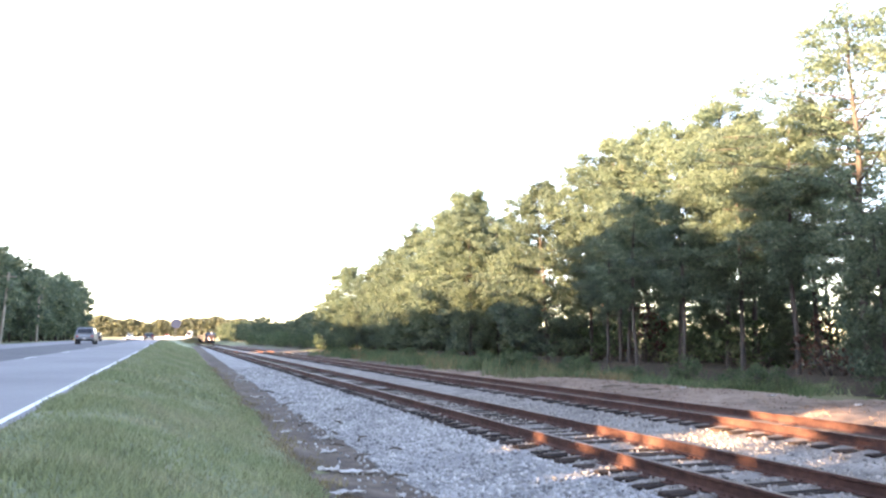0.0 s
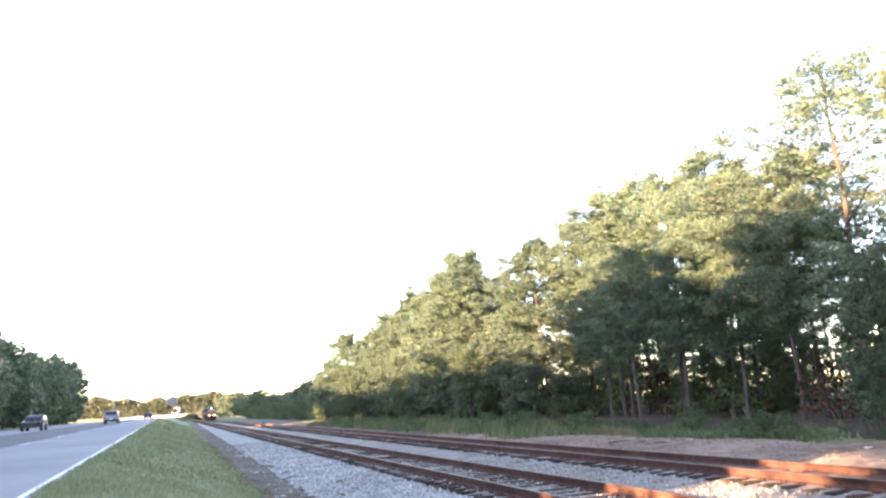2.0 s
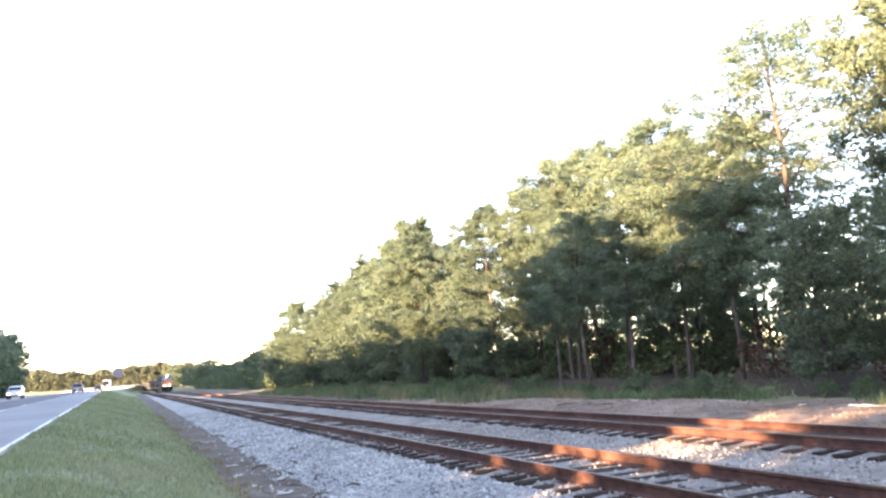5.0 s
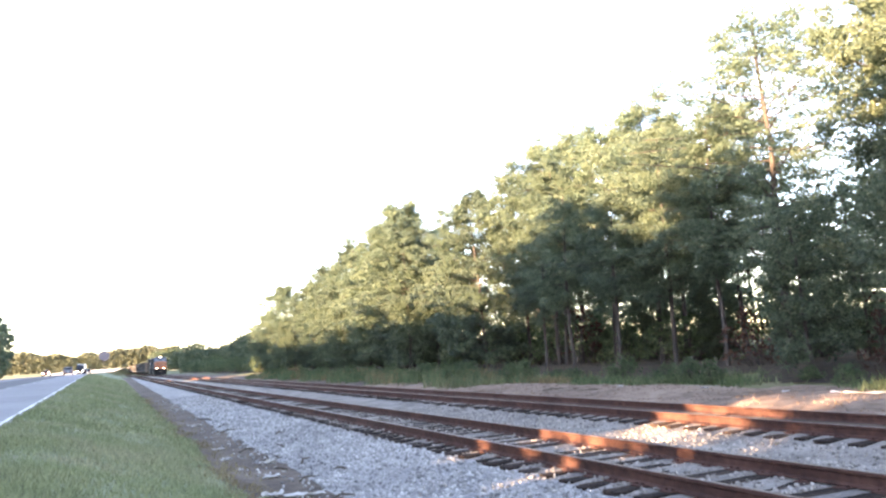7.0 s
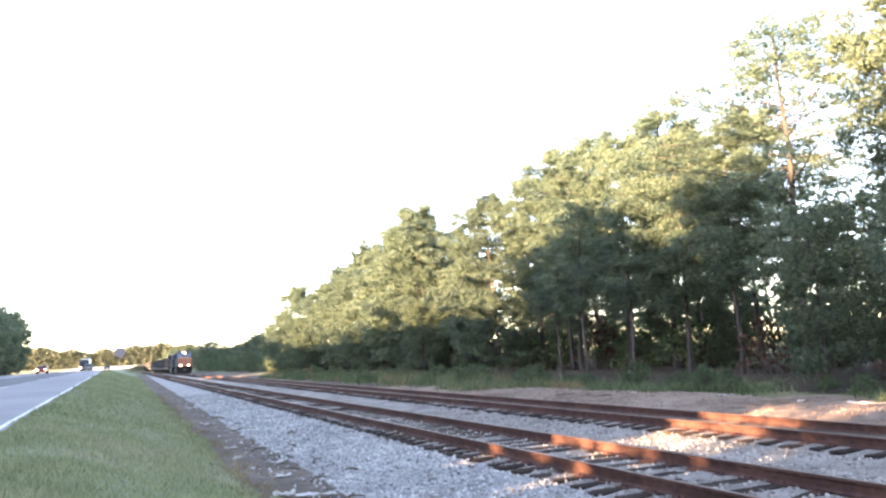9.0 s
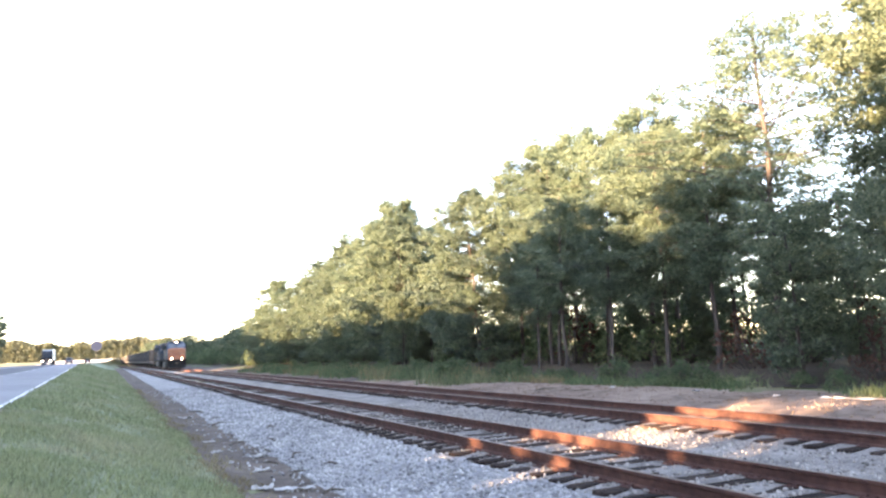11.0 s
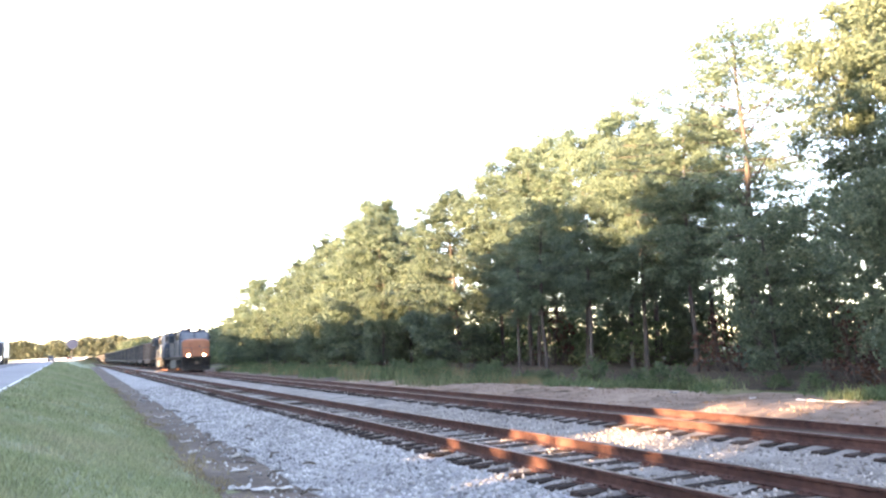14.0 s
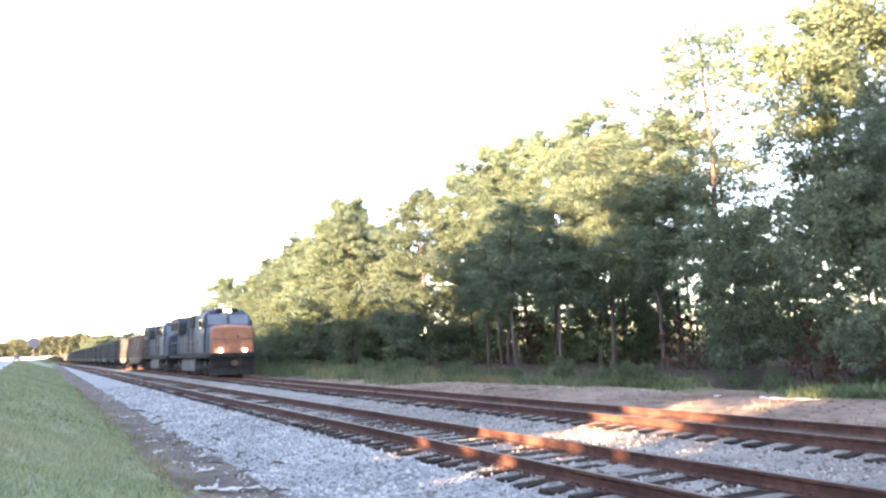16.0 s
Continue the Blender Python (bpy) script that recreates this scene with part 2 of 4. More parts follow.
def land(x, y):
    """Height of the ground sheet."""
    e = road_edge(y)
    rz = road_z(y)
    if x <= e + 0.15:
        return rz - 0.03 - 0.5 * smooth01(e - 14.8, e - 20, x) * 0.3
    n = 0.03 * noise.noise((x * 0.6, y * 0.6, 0)) + 0.012 * noise.noise((x * 2.1, y * 2.1, 3))
    toe = max(2.7, e + 3.4)
    if x < toe:
        t = (x - e - 0.15) / max(0.5, toe - e - 0.15)
        return (rz - 0.03) * (1 - smooth01(0, 1, t)) + 0.08 * smooth01(0, 1, t) + n
    if x < 5.0:
        return 0.08 + (TIE_TOP - 0.145) * smooth01(toe, max(toe + 0.5, 4.9), x) + n * 0.8
    if x < 13.0:
        dip = 0.06 * math.exp(-((x - 8.95) / 0.7) ** 2)
        end = min(abs(x - TRACKS[0]), abs(x - TRACKS[1]))
        return TIE_TOP - 0.016 - 0.010 * (abs(x - TRACKS[0]) < 0.8) - 0.045 * smooth01(0.85, 1.25, end) - dip + n * 0.4
    if x < 17.0:
        return TIE_TOP - 0.085 + 0.155 * smooth01(13.0, 16, x) + n * 3 * smooth01(13, 15, x)
    return 0.35 + 0.42 * smooth01(17, 23, x) + n * 2


def strip(name, xs, ys, mat, lift=0.0, label=""):
    """A sheet over the land between curves: xs(y) gives the x stations."""
    verts, faces = [], []
    w = len(xs(0.0))
    for y in ys:
        verts += [(x, y, land(x, y) + lift) for x in xs(y)]
    for j in range(len(ys) - 1):
        for i in range(w - 1):
            a = j * w + i
            faces.append((a, a + 1, a + 1 + w, a + w))
    ob = new(name, mesh_of(name, verts, faces, mat, smooth=True))
    return tagged(ob, label, kind="structure")


def steps(near, far, fine, growth=1.05):
    ys, y, d = [], near, fine
    while y < far:
        ys.append(y)
        if y > 25:
            d *= growth
        y += d
    return ys + [far]


# ---------------------------------------------------------------- ground, road, ballast
def build_ground():
    lines = [-900, -300, -120, -70, -50, -40]
    ys = [-500.0, -200.0] + steps(-60.0, 1000.0, 2.0, 1.06) + [2500.0]

    def stations(y):
        e = road_edge(min(y, 600))
        return lines + [e - 24, e - 18, e - 14.6, e - 8, e, e + 0.15] + [max(e + 0.5, 0.3), max(e + 0.7, 1.4), max(e + 0.8, 2.6), max(e + .9, 4.9), max(e + 1, 5.1), max(e + 1.1, 9), max(e + 1.2, 12.9), max(e + 1.3, 14),
                                                                       max(e + 1.4, 16.9), max(e + 1.5, 21), max(e + 1.6, 27), max(e + 3, 60), 120, 300, 900]
    verts, faces = [], []
    w = len(stations(0.0))
    for y in ys:
        verts += [(x, y, land(x, min(y, 600)) - 0.05) for x in stations(y)]
    for j in range(len(ys) - 1):
        for i in range(w - 1):
            a = j * w + i
            faces.append((a, a + 1, a + 1 + w, a + w))
    tagged(new("ground", mesh_of("ground", verts, faces, M_GROUND, smooth=True)), "grassy open ground reaching to the horizon", kind="structure")


def frange(a, b, n):
    return [a + (b - a) * i / (n - 1) for i in range(n)]


def grass_edge(y):
    return 1.55 + 0.22 * noise.noise((0.0, y * 0.35, 1.0)) + 0.10 * noise.noise((5.0, y * 1.3, 1.0)) + 0.006 * max(0, y - 15)


def dirt_edge(y):
    return 2.93 + 0.22 * noise.noise((9.0, y * 0.4, 1.0)) + 0.09 * noise.noise((3.0, y * 1.7, 1.0)) + 0.010 * max(0, y - 20)


def build_strips():
    ys = steps(-30.0, 420.0, 0.35)
    strip("grass_verge", lambda y: frange(road_edge(y) + 0.10, max(grass_edge(y), road_edge(y) + 1.5), 14), ys, M_GRASS, 0.012, "mown green roadside grass verge")
    ysd = [y for y in ys if y < 240]
    strip("dirt_strip", lambda y: frange(grass_edge(y) - 0.05, dirt_edge(y) + 0.25, 10), ysd, M_DIRT, 0.006, "bare grey-brown dirt ditch beside the ballast")
    seam = lambda y: 5.35 + 0.2 * noise.noise((2.0, y * 0.9, 7.0))
    strip("ballast_bed", lambda y: frange(dirt_edge(y), seam(y), 14), ysd, M_BALLAST, 0.012, "pale grey crushed granite track ballast")
    strip("ballast_between", lambda y: frange(seam(y), 13.4 + 0.2 * noise.noise((1.0, y * 0.5, 7.0)), 34), ysd, M_WARMBALLAST, 0.012, "beige-grey ballast round both tracks, warm glow in its colour")
    # Dark brown sheet laid over the paler ground behind the trunks.
    strip("wood_floor", lambda y: frange(18.4 + 0.4 * noise.noise((1.0, y * 0.3, 2.0)), 48.0, 10), ysd, M_WOODFLOOR, 0.010, "dark brown floor of the wood")
    strip("track_dirt", lambda y: frange(10.62, 13.35 + 0.25 * noise.noise((1.0, y * 0.4, 3.0)), 22), ysd, M_DIRT, 0.024, "dark brown dirt filling the far track")
    bank = lambda y: frange(13.0, 17.6 + 0.8 * noise.noise((1.0, y * 0.15, 9.0)), 14)
    strip("dirt_bank", bank, [y for y in ysd if y < 45], M_BANK, 0.009, "pale bare soil bank beside the far track")
    strip("dark_bank", bank, [y for y in ysd if y > 44], M_DIRT, 0.005, "dark brown soil bank beside the far track")
    yr = steps(-40.0, 600.0, 3.0, 1.01)

    def flat(name, a, b, mat, lift, label, rows=yr):
        verts, faces = [], []
        for y in rows:
            e = road_edge(y)
            verts += [(e + a, y, road_z(y) + lift), (e + b, y, road_z(y) + lift)]
        for j in range(len(rows) - 1):
            faces.append((2 * j, 2 * j + 1, 2 * j + 3, 2 * j + 2))
        return tagged(new(name, mesh_of(name, verts, faces, mat)), label, kind="structure")
    flat("road", -14.5, 0.14, M_ASPHALT, 0.0, "worn grey asphalt highway with several lanes")
    flat("road_centre_lanes", -9.0, -3.95, M_TAR, 0.004, "darker asphalt lanes in the road's middle")
    flat("edge_line", -0.045, 0.05, M_PAINT, 0.008, "white painted edge line of the road")
    # Added pale sheet, wider than the road, paints the far sunlit band.
    flat("far_pavement", -24.0, 3.0, M_SUNLIT_ROAD, 0.012, "pale sheet standing for sunlit road far away", [y for y in yr if 345 < y < 470])
    dash = [y for y in range(-30, 230, 12)]
    for k, y in enumerate(dash):
        flat("lane_dash", -3.86, -3.74, M_PAINT, 0.009, "short white lane dash on asphalt", [y + 5.0, y + 6.5, y + 8.0])


# ---------------------------------------------------------------- railway tracks
def rail_mesh():
    prof = [(-0.07, 0), (0.07, 0), (0.07, 0.012), (0.012, 0.035), (0.012, 0.125), (0.036, 0.135), (0.036, 0.165), (0.028, 0.172),
            (-0.028, 0.172), (-0.036, 0.165), (-0.036, 0.135), (-0.012, 0.125), (-0.012, 0.035), (-0.07, 0.012)]
    ys = steps(-60.0, 600.0, 12.0)
    verts, faces, idx = [], [], []
    n = len(prof)
    for y in ys:
        verts += [(x, y, z) for x, z in prof]
    for j in range(len(ys) - 1):
        for i in range(n):
            a, b = j * n + i, j * n + (i + 1) % n
            faces.append((a, b, b + n, a + n))
            idx.append(1 if i in (7,) else 0)
    return mesh_of("rail", verts, faces, [M_RAIL, M_RAILTOP], idx)


def tie_mesh(seed):
    rnd = random.Random(seed)
    bm = bmesh.new()
    box(bm, (0, 0, -0.085), (2.6, 0.225, 0.17))
    for v in bm.verts:
        v.co += Vector((rnd.uniform(-.05, .05), rnd.uniform(-.012, .012), rnd.uniform(-.008, .008)))
    bmesh.ops.bevel(bm, geom=list(bm.edges), offset=0.01, segments=1, affect="EDGES")
    me = bpy.data.meshes.new("tie")
    bm.to_mesh(me)
    bm.free()
    me.materials.append(M_TIE)
    return me


def plate_mesh():
    bm = bmesh.new()
    box(bm, (0, 0, 0.006), (0.34, 0.19, 0.014))
    for sx in (-0.1, 0.1):
        for sy in (-0.055, 0.055):
            box(bm, (sx, sy, 0.022), (0.03, 0.02, 0.03))
    me = bpy.data.meshes.new("tie_plate")
    bm.to_mesh(me)
    bm.free()
    me.materials.append(M_RAIL)
    return me


def build_tracks():
    rail, ties, plate = rail_mesh(), [tie_mesh(i) for i in range(4)], plate_mesh()
    rnd = random.Random(4)
    for x, label in zip(TRACKS, ("rusty steel railway track on dark timber ties", "rusty main-line railway track on dark timber ties beside the bank")):
        t = thing("railway_track", label, "railway track", "railway tracks", pose(x, 0, TIE_TOP))
        for s in (-1, 1):
            r = new("rail", rail)
            r.parent, r.location = t, (s * 0.7525, 0, 0)
        far_v, far_f = [], []
        for k in range(-20, 640):
            y = k * 0.502
            rz = rnd.uniform(-1.6, 1.6)
            dx, dz = rnd.uniform(-.06, .06), rnd.uniform(-.02, .006)
            if k < 230:
                o = new("tie", ties[k % 4])
                o.parent = t
                o.matrix_basis = pose(dx, y + rnd.uniform(-.03, .03), dz, 0, 0, rz)
                if 10 < k < 75:
                    for s in (-1, 1):
                        p = new("tie_plate", plate)
                        p.parent, p.location = o, (s * 0.7525 - dx, 0, 0.0)
            else:
                b = len(far_v)
                far_v += [(dx + sx * 1.3, y + sy * 0.11, dz - 0.15 * (1 - sz)) for sz in (0, 1) for sx, sy in ((-1, -1), (1, -1), (1, 1), (-1, 1))]
                far_f += [(b + 4, b + 5, b + 6, b + 7), (b, b + 1, b + 5, b + 4), (b + 1, b + 2, b + 6, b + 5), (b + 2, b + 3, b + 7, b + 6), (b + 3, b, b + 4, b + 7)]
        o = new("distant_timber", mesh_of("distant_timber", far_v, far_f, M_TIE))
        o.parent = t
        tagged(o, kind="stuff")


# ---------------------------------------------------------------- trees
RNG = np.random.default_rng(7)


def tube(path, radii, n=7):
    """Verts and faces of a tapered tube along a path."""
    verts, faces = [], []
    for k, (p, r) in enumerate(zip(path, radii)):
        d = (path[min(k + 1, len(path) - 1)] - path[max(k - 1, 0)])
        d = d / (np.linalg.norm(d) + 1e-9)
        u = np.cross(d, (0.3, 1, 0.2))
        u /= np.linalg.norm(u)
        v = np.cross(d, u)
        for i in range(n):
            a = 2 * math.pi * i / n
            verts.append(tuple(p + r * (math.cos(a) * u + math.sin(a) * v)))
    for k in range(len(path) - 1):
        for i in range(n):
            a, b = k * n + i, k * n + (i + 1) % n
            faces.append((a, b, b + n, a + n))
    return verts, faces


def foliage(centres, radii, per, length, width, flat=0.6, seed=0):
    """Small leaf blades in clumps: a pointed triangle each."""
    g = np.random.default_rng(seed)
    C = np.repeat(np.array(centres), per, axis=0)
    R = np.repeat(np.array(radii), per)[:, None]
    n = len(C)
    off = g.normal(size=(n, 3))
    off /= np.linalg.norm(off, axis=1)[:, None]
    off *= g.uniform(0.25, 1.0, (n, 1)) ** 0.6
    off[:, 2] *= flat
    P = C + off * R
    D = off + g.normal(scale=0.6, size=(n, 3)) + np.array((0, 0, 0.15))
    D /= np.linalg.norm(D, axis=1)[:, None]
    S = np.cross(D, g.normal(size=(n, 3)))
    S /= np.linalg.norm(S, axis=1)[:, None] + 1e-9
    L = g.uniform(0.6, 1.3, (n, 1)) * length
    Wd = g.uniform(0.6, 1.3, (n, 1)) * width
    V = np.stack([P - D * L * 0.5 - S * Wd * 0.5, P - D * L * 0.5 + S * Wd * 0.5, P + D * L * 0.5], axis=1).reshape(-1, 3)
    F = np.arange(3 * n).reshape(-1, 3)
    return V, F


def big_mesh(name, V, F, mat):
    me = bpy.data.meshes.new(name)
    me.vertices.add(len(V))
    me.vertices.foreach_set("co", np.asarray(V, dtype=np.float32).ravel())
    k = F.shape[1]
    me.loops.add(F.size)
    me.loops.foreach_set("vertex_index", F.astype(np.int32).ravel())
    me.polygons.add(len(F))
    me.polygons.foreach_set("loop_start", np.arange(0, F.size, k, dtype=np.int32))
    me.materials.append(mat)
    me.update(calc_edges=True)
    me.validate()
    return me


def make_tree(seed, height, radius, bare, kind="pine", limbs=36, tufts=4, per=80, leaf=(0.24, 0.075), lean=0.0, tuft=0.2, limb=0.26, pad=0.10):
    """A tapered trunk, limbs that carry tufts along their outer part. bare: share of the height below the crown. Returns two meshes."""
    g = np.random.default_rng(seed)
    k = 9
    hs = np.linspace(0, 1, k)
    bend = np.cumsum(g.normal(scale=0.005, size=(k, 2)), axis=0) * height
    bend -= bend[0]
    axis = np.stack([bend[:, 0] + lean * hs * height, bend[:, 1], hs * height * 0.97], axis=1)
    r0 = 0.0068 * height + 0.03
    V, F = tube(axis, r0 * (1 - 0.88 * hs) + 0.015, 8)

    def at(h):
        return np.array([np.interp(h, hs, axis[:, i]) for i in range(3)])
    cs, rs = [], []
    for c in range(limbs):
        u = (c + g.uniform(0, 1)) / limbs
        h = bare + (0.99 - bare) * u
        if kind == "pine":
            reach = radius * min(1.0, 0.5 + 1.3 * u) * (1 - 0.66 * u ** 3.0)
        elif kind == "cone":
            reach = radius * min(1.0, 0.6 + 1.2 * u) * (1 - 0.80 * u ** 3.0)
        else:
            reach = radius * (0.35 + 0.75 * math.sin(math.pi * (0.12 + 0.76 * u)) ** 0.7)
        a = c * 2.4 + g.uniform(-0.5, 0.5)
        rr = reach * (g.uniform(0.62, 1.12) if pad > 0.08 else g.uniform(0.42 if kind == "pine" else 0.58, 1.18))
        rise = g.uniform(-0.10, 0.25) if kind != "broad" else g.uniform(0.1, 0.55)
        root = at(max(bare * 0.85, h - 0.02))
        out = np.array((math.cos(a), math.sin(a), rise))
        tip = root + out * rr
        tip[2] = min(tip[2], height)
        mid = (root + tip) / 2 + np.array((0, 0, g.uniform(-0.03, 0.12) * rr))
        lr = r0 * limb * (1 - 0.7 * h)
        v, f = tube([root, mid, tip], [lr, lr * 0.65, 0.012], 4)
        b = len(V)
        V += v
        F += [tuple(i + b for i in q) for q in f]
        side = np.array((-math.sin(a), math.cos(a), 0))
        for q in range(tufts):
            s = 1.0 if q == 0 else (g.uniform(0.35, 1.0) if pad > 0.08 else 0.3 + 0.72 * g.uniform(0, 1) ** 0.7)
            bow = 0.0 if pad > 0.08 else 0.10 * rr * s * s
            p = root + (tip - root) * s + side * g.normal() * 0.19 * rr * s + np.array((0, 0, bow + g.normal() * pad * radius))
            p[2] = min(p[2], height)
            cs.append(p)
            rs.append(tuft * radius * g.uniform(0.65, 1.3) * (1 - 0.25 * u))
    for q in range(6):
        cs.append(at(1.0 - 0.012 * q) + g.normal(scale=0.06 * radius, size=3) * np.array((1, 1, 0.4)))
        rs.append(0.07 * radius)
    lv, lf = foliage(cs, rs, per, leaf[0], leaf[1], 0.42 if kind in ("pine", "cone") else 0.8, seed + 100)
    bark = mesh_of("trunk", V, F, M_BARK, smooth=True)
    crown = big_mesh("crown", lv, lf, M_PINE if kind in ("pine", "cone") else M_LEAF)
    return bark, crown


def plant(meshes, x, y, scale, turn, label, group, name="pine_tree", category="tree", squash=1.0):
    t = thing(name, label, category, group)
    t.matrix_basis = pose(x, y, land(x, y) - 0.08, 0, 0, turn)
    t.scale = (scale * squash, scale * squash, scale)
    for n, me in zip(("trunk", "crown"), meshes):
        o = new(n, me)
        o.parent = t
    return t


def make_bush(seed, height, radius, clumps, per, leaf):
    g = np.random.default_rng(seed)
    V, F, cs, rs = [], [], [], []
    for c in range(clumps):
        a, rr = g.uniform(0, 2 * math.pi), radius * g.uniform(0, 1) ** 0.6
        z = height * g.uniform(0.15, 1.0) * (1 - 0.5 * (rr / radius) ** 2)
        tip = np.array((math.cos(a) * rr, math.sin(a) * rr, z))
        v, f = tube([np.array((tip[0] * 0.3, tip[1] * 0.3, -0.1)), tip * np.array((0.75, 0.75, 0.6)), tip], [0.025, 0.018, 0.006], 4)
        b = len(V)
        V += v
        F += [tuple(i + b for i in q) for q in f]
        cs.append(tip)
        rs.append(g.uniform(0.7, 1.3) * 0.3 * min(height, radius * 1.3))
    lv, lf = foliage(cs, rs, per, leaf[0], leaf[1], 0.8, seed + 50)
    return mesh_of("stem", V, F, M_BARK), big_mesh("foliage", lv, lf, M_BUSH)


def big_copy(me, mat):
    """The same mesh in another material."""
    me.materials.clear()
    me.materials.append(mat)
    return me


def plant_bush(meshes, x, y, s, turn, label, group):
    t = thing("shrub", label, "shrub", group)
    t.matrix_basis = pose(x, y, land(x, y) - 0.05, 0, 0, turn)
    t.scale = (s, s, s)
    for n, me in zip(("stem", "foliage"), meshes):
        o = new(n, me)
        o.parent = t


def screen_height(y):
    """Height of the wood beyond the road, which shades the far side."""
    y -= 9.0
    h = 14.0 + 2.0 * smooth01(1, 5, y) * (1 - smooth01(12, 16, y)) - 1.5 * smooth01(12, 20, y)
    return h - 0.6 * smooth01(30, 60, y) + 1.0 * smooth01(100, 130, y)


def build_trees():
    PINE = (0.24, 0.062)
    bough = dict(tuft=0.165, pad=0.062, limb=0.3)
    pines = [make_tree(11, 13.0, 3.7, 0.34, "pine", 48, 12, 44, PINE, **bough), make_tree(12, 13.0, 3.3, 0.38, "pine", 44, 12, 44, PINE, **bough),
             make_tree(13, 13.0, 4.0, 0.30, "pine", 50, 12, 44, PINE, **bough), make_tree(14, 13.0, 3.4, 0.42, "pine", 42, 12, 44, PINE, **bough)]
    full = [make_tree(15, 14.0, 5.2, 0.07, "cone", 104, 11, 44, (0.32, 0.085), tuft=0.135, pad=0.055), make_tree(17, 14.0, 4.8, 0.06, "cone", 98, 11, 44, (0.32, 0.085), tuft=0.135, pad=0.055)]
    sparse = make_tree(16, 14.0, 4.4, 0.28, "pine", 80, 9, 40, (0.19, 0.055), tuft=0.12, limb=0.5, pad=0.06)
    broad = [make_tree(21, 10.0, 3.4, 0.12, "broad", 48, 8, 40, (0.22, 0.14)), make_tree(22, 10.0, 3.0, 0.10, "broad", 44, 8, 40, (0.22, 0.14))]
    tall = make_tree(23, 12.0, 3.0, 0.30, "broad", 66, 11, 120, (0.15, 0.08), tuft=0.18, limb=0.4, pad=0.09)
    afar = [make_tree(26, 10.0, 3.4, 0.10, "broad", 46, 6, 16, (0.5, 0.34)), make_tree(27, 10.0, 3.0, 0.12, "broad", 44, 6, 16, (0.5, 0.34))]
    wood = [make_tree(24, 13.0, 3.6, 0.22, "pine", 30, 5, 34, (0.36, 0.11)), make_tree(25, 13.0, 3.3, 0.28, "pine", 30, 5, 34, (0.36, 0.11))]
    screen = [make_tree(31, 12.0, 2.5, 0.03, "broad", 42, 4, 18, (1.0, 0.65), tuft=0.30), make_tree(32, 12.0, 2.3, 0.03, "broad", 42, 4, 18, (1.0, 0.65), tuft=0.30)]
    # umbrella and veil stand out of view and shape the sun beam
    umbrella = make_tree(33, 18.6, 3.6, 0.565, "broad", 40, 4, 26, (0.8, 0.5), tuft=0.30)
    veil = make_tree(34, 13.0, 3.4, 0.30, "broad", 26, 3, 15, (0.5, 0.3), tuft=0.30)
    pine_label = "tall pine with sunlit green top and bare lower trunk"
    full_label = "full pine with yellow-green sunlit foliage to the ground"
    # wood edge beyond the far track: x, y, height, mesh
    edge = [(21.0, 98.7, 11.4, full[0]), (22.0, 89.0, 10.5, full[1]), (22.0, 82.1, 11.8, full[1]), (23.0, 75.6, 13.2, full[0]), (23.0, 60.4, 14.5, full[0]), (22.3, 57.0, 12.6, full[1]), (23.0, 63.8, 12.9, full[0]), (22.0, 67.0, 10.8, full[1]), (29.0, 64.2, 13.3, pines[0]),
            (22.0, 43.3, 11.8, full[1]), (24.0, 41.3, 13.0, pines[2]), (24.5, 38.7, 14.2, pines[0]), (26.0, 38.0, 14.4, pines[1]), (24.0, 32.5, 13.0, pines[2]), (23.0, 35.6, 12.0, pines[1]),
            (24.0, 28.9, 13.4, pines[0]), (26.0, 29.5, 12.8, pines[3]), (22.0, 22.7, 9.9, pines[1]), (25.0, 24.5, 11.9, pines[3]), (22.3, 26.0, 10.5, pines[2]),
            (20.5, 11.4, 8.6, pines[1]), (20.3, 30.8, 8.9, pines[1]), (20.6, 27.4, 8.3, pines[3]), (20.8, 34.2, 8.4, pines[0]), (22.5, 8.0, 11.5, pines[2]), (20.0, 105.1, 8.6, full[1])]
    for i, (x, y, h, me) in enumerate(edge):
        isfull = me in full
        plant(me, x, y, h / (14.0 if isfull else 13.0), i * 77.0, full_label if isfull else pine_label, "trees along the wood edge")
    plant(sparse, 23.5, 20.9, 14.0 / 14.0, 40, "tall thin pine with sparse airy crown", "trees along the wood edge", squash=1.3)
    plant(tall, 22.7, 14.0, 1.03, 40, "tall tree with rounded sunlit yellow-green crown", "trees along the wood edge", "broadleaf_tree")
    rnd = random.Random(3)
    for i in range(22):
        y = 2 + i * 5.4 + rnd.uniform(-1.5, 1.5)
        x = 28.5 + rnd.uniform(0, 7)
        if y < 24:
            continue
        plant(wood[i % 2], x, y, rnd.uniform(0.66, 0.86), rnd.uniform(0, 360), "pine standing deeper in the wood", "trees in the wood")
    for i, (x, y) in enumerate([(29, 36), (28, 40.5), (30, 44), (29, 48), (31, 52), (28.5, 57), (30, 31)]):
        plant(wood[i % 2], x, y, 0.62 + 0.05 * (i % 3), i * 40.0, "younger pine deeper in the wood", "trees in the wood", squash=1.1)
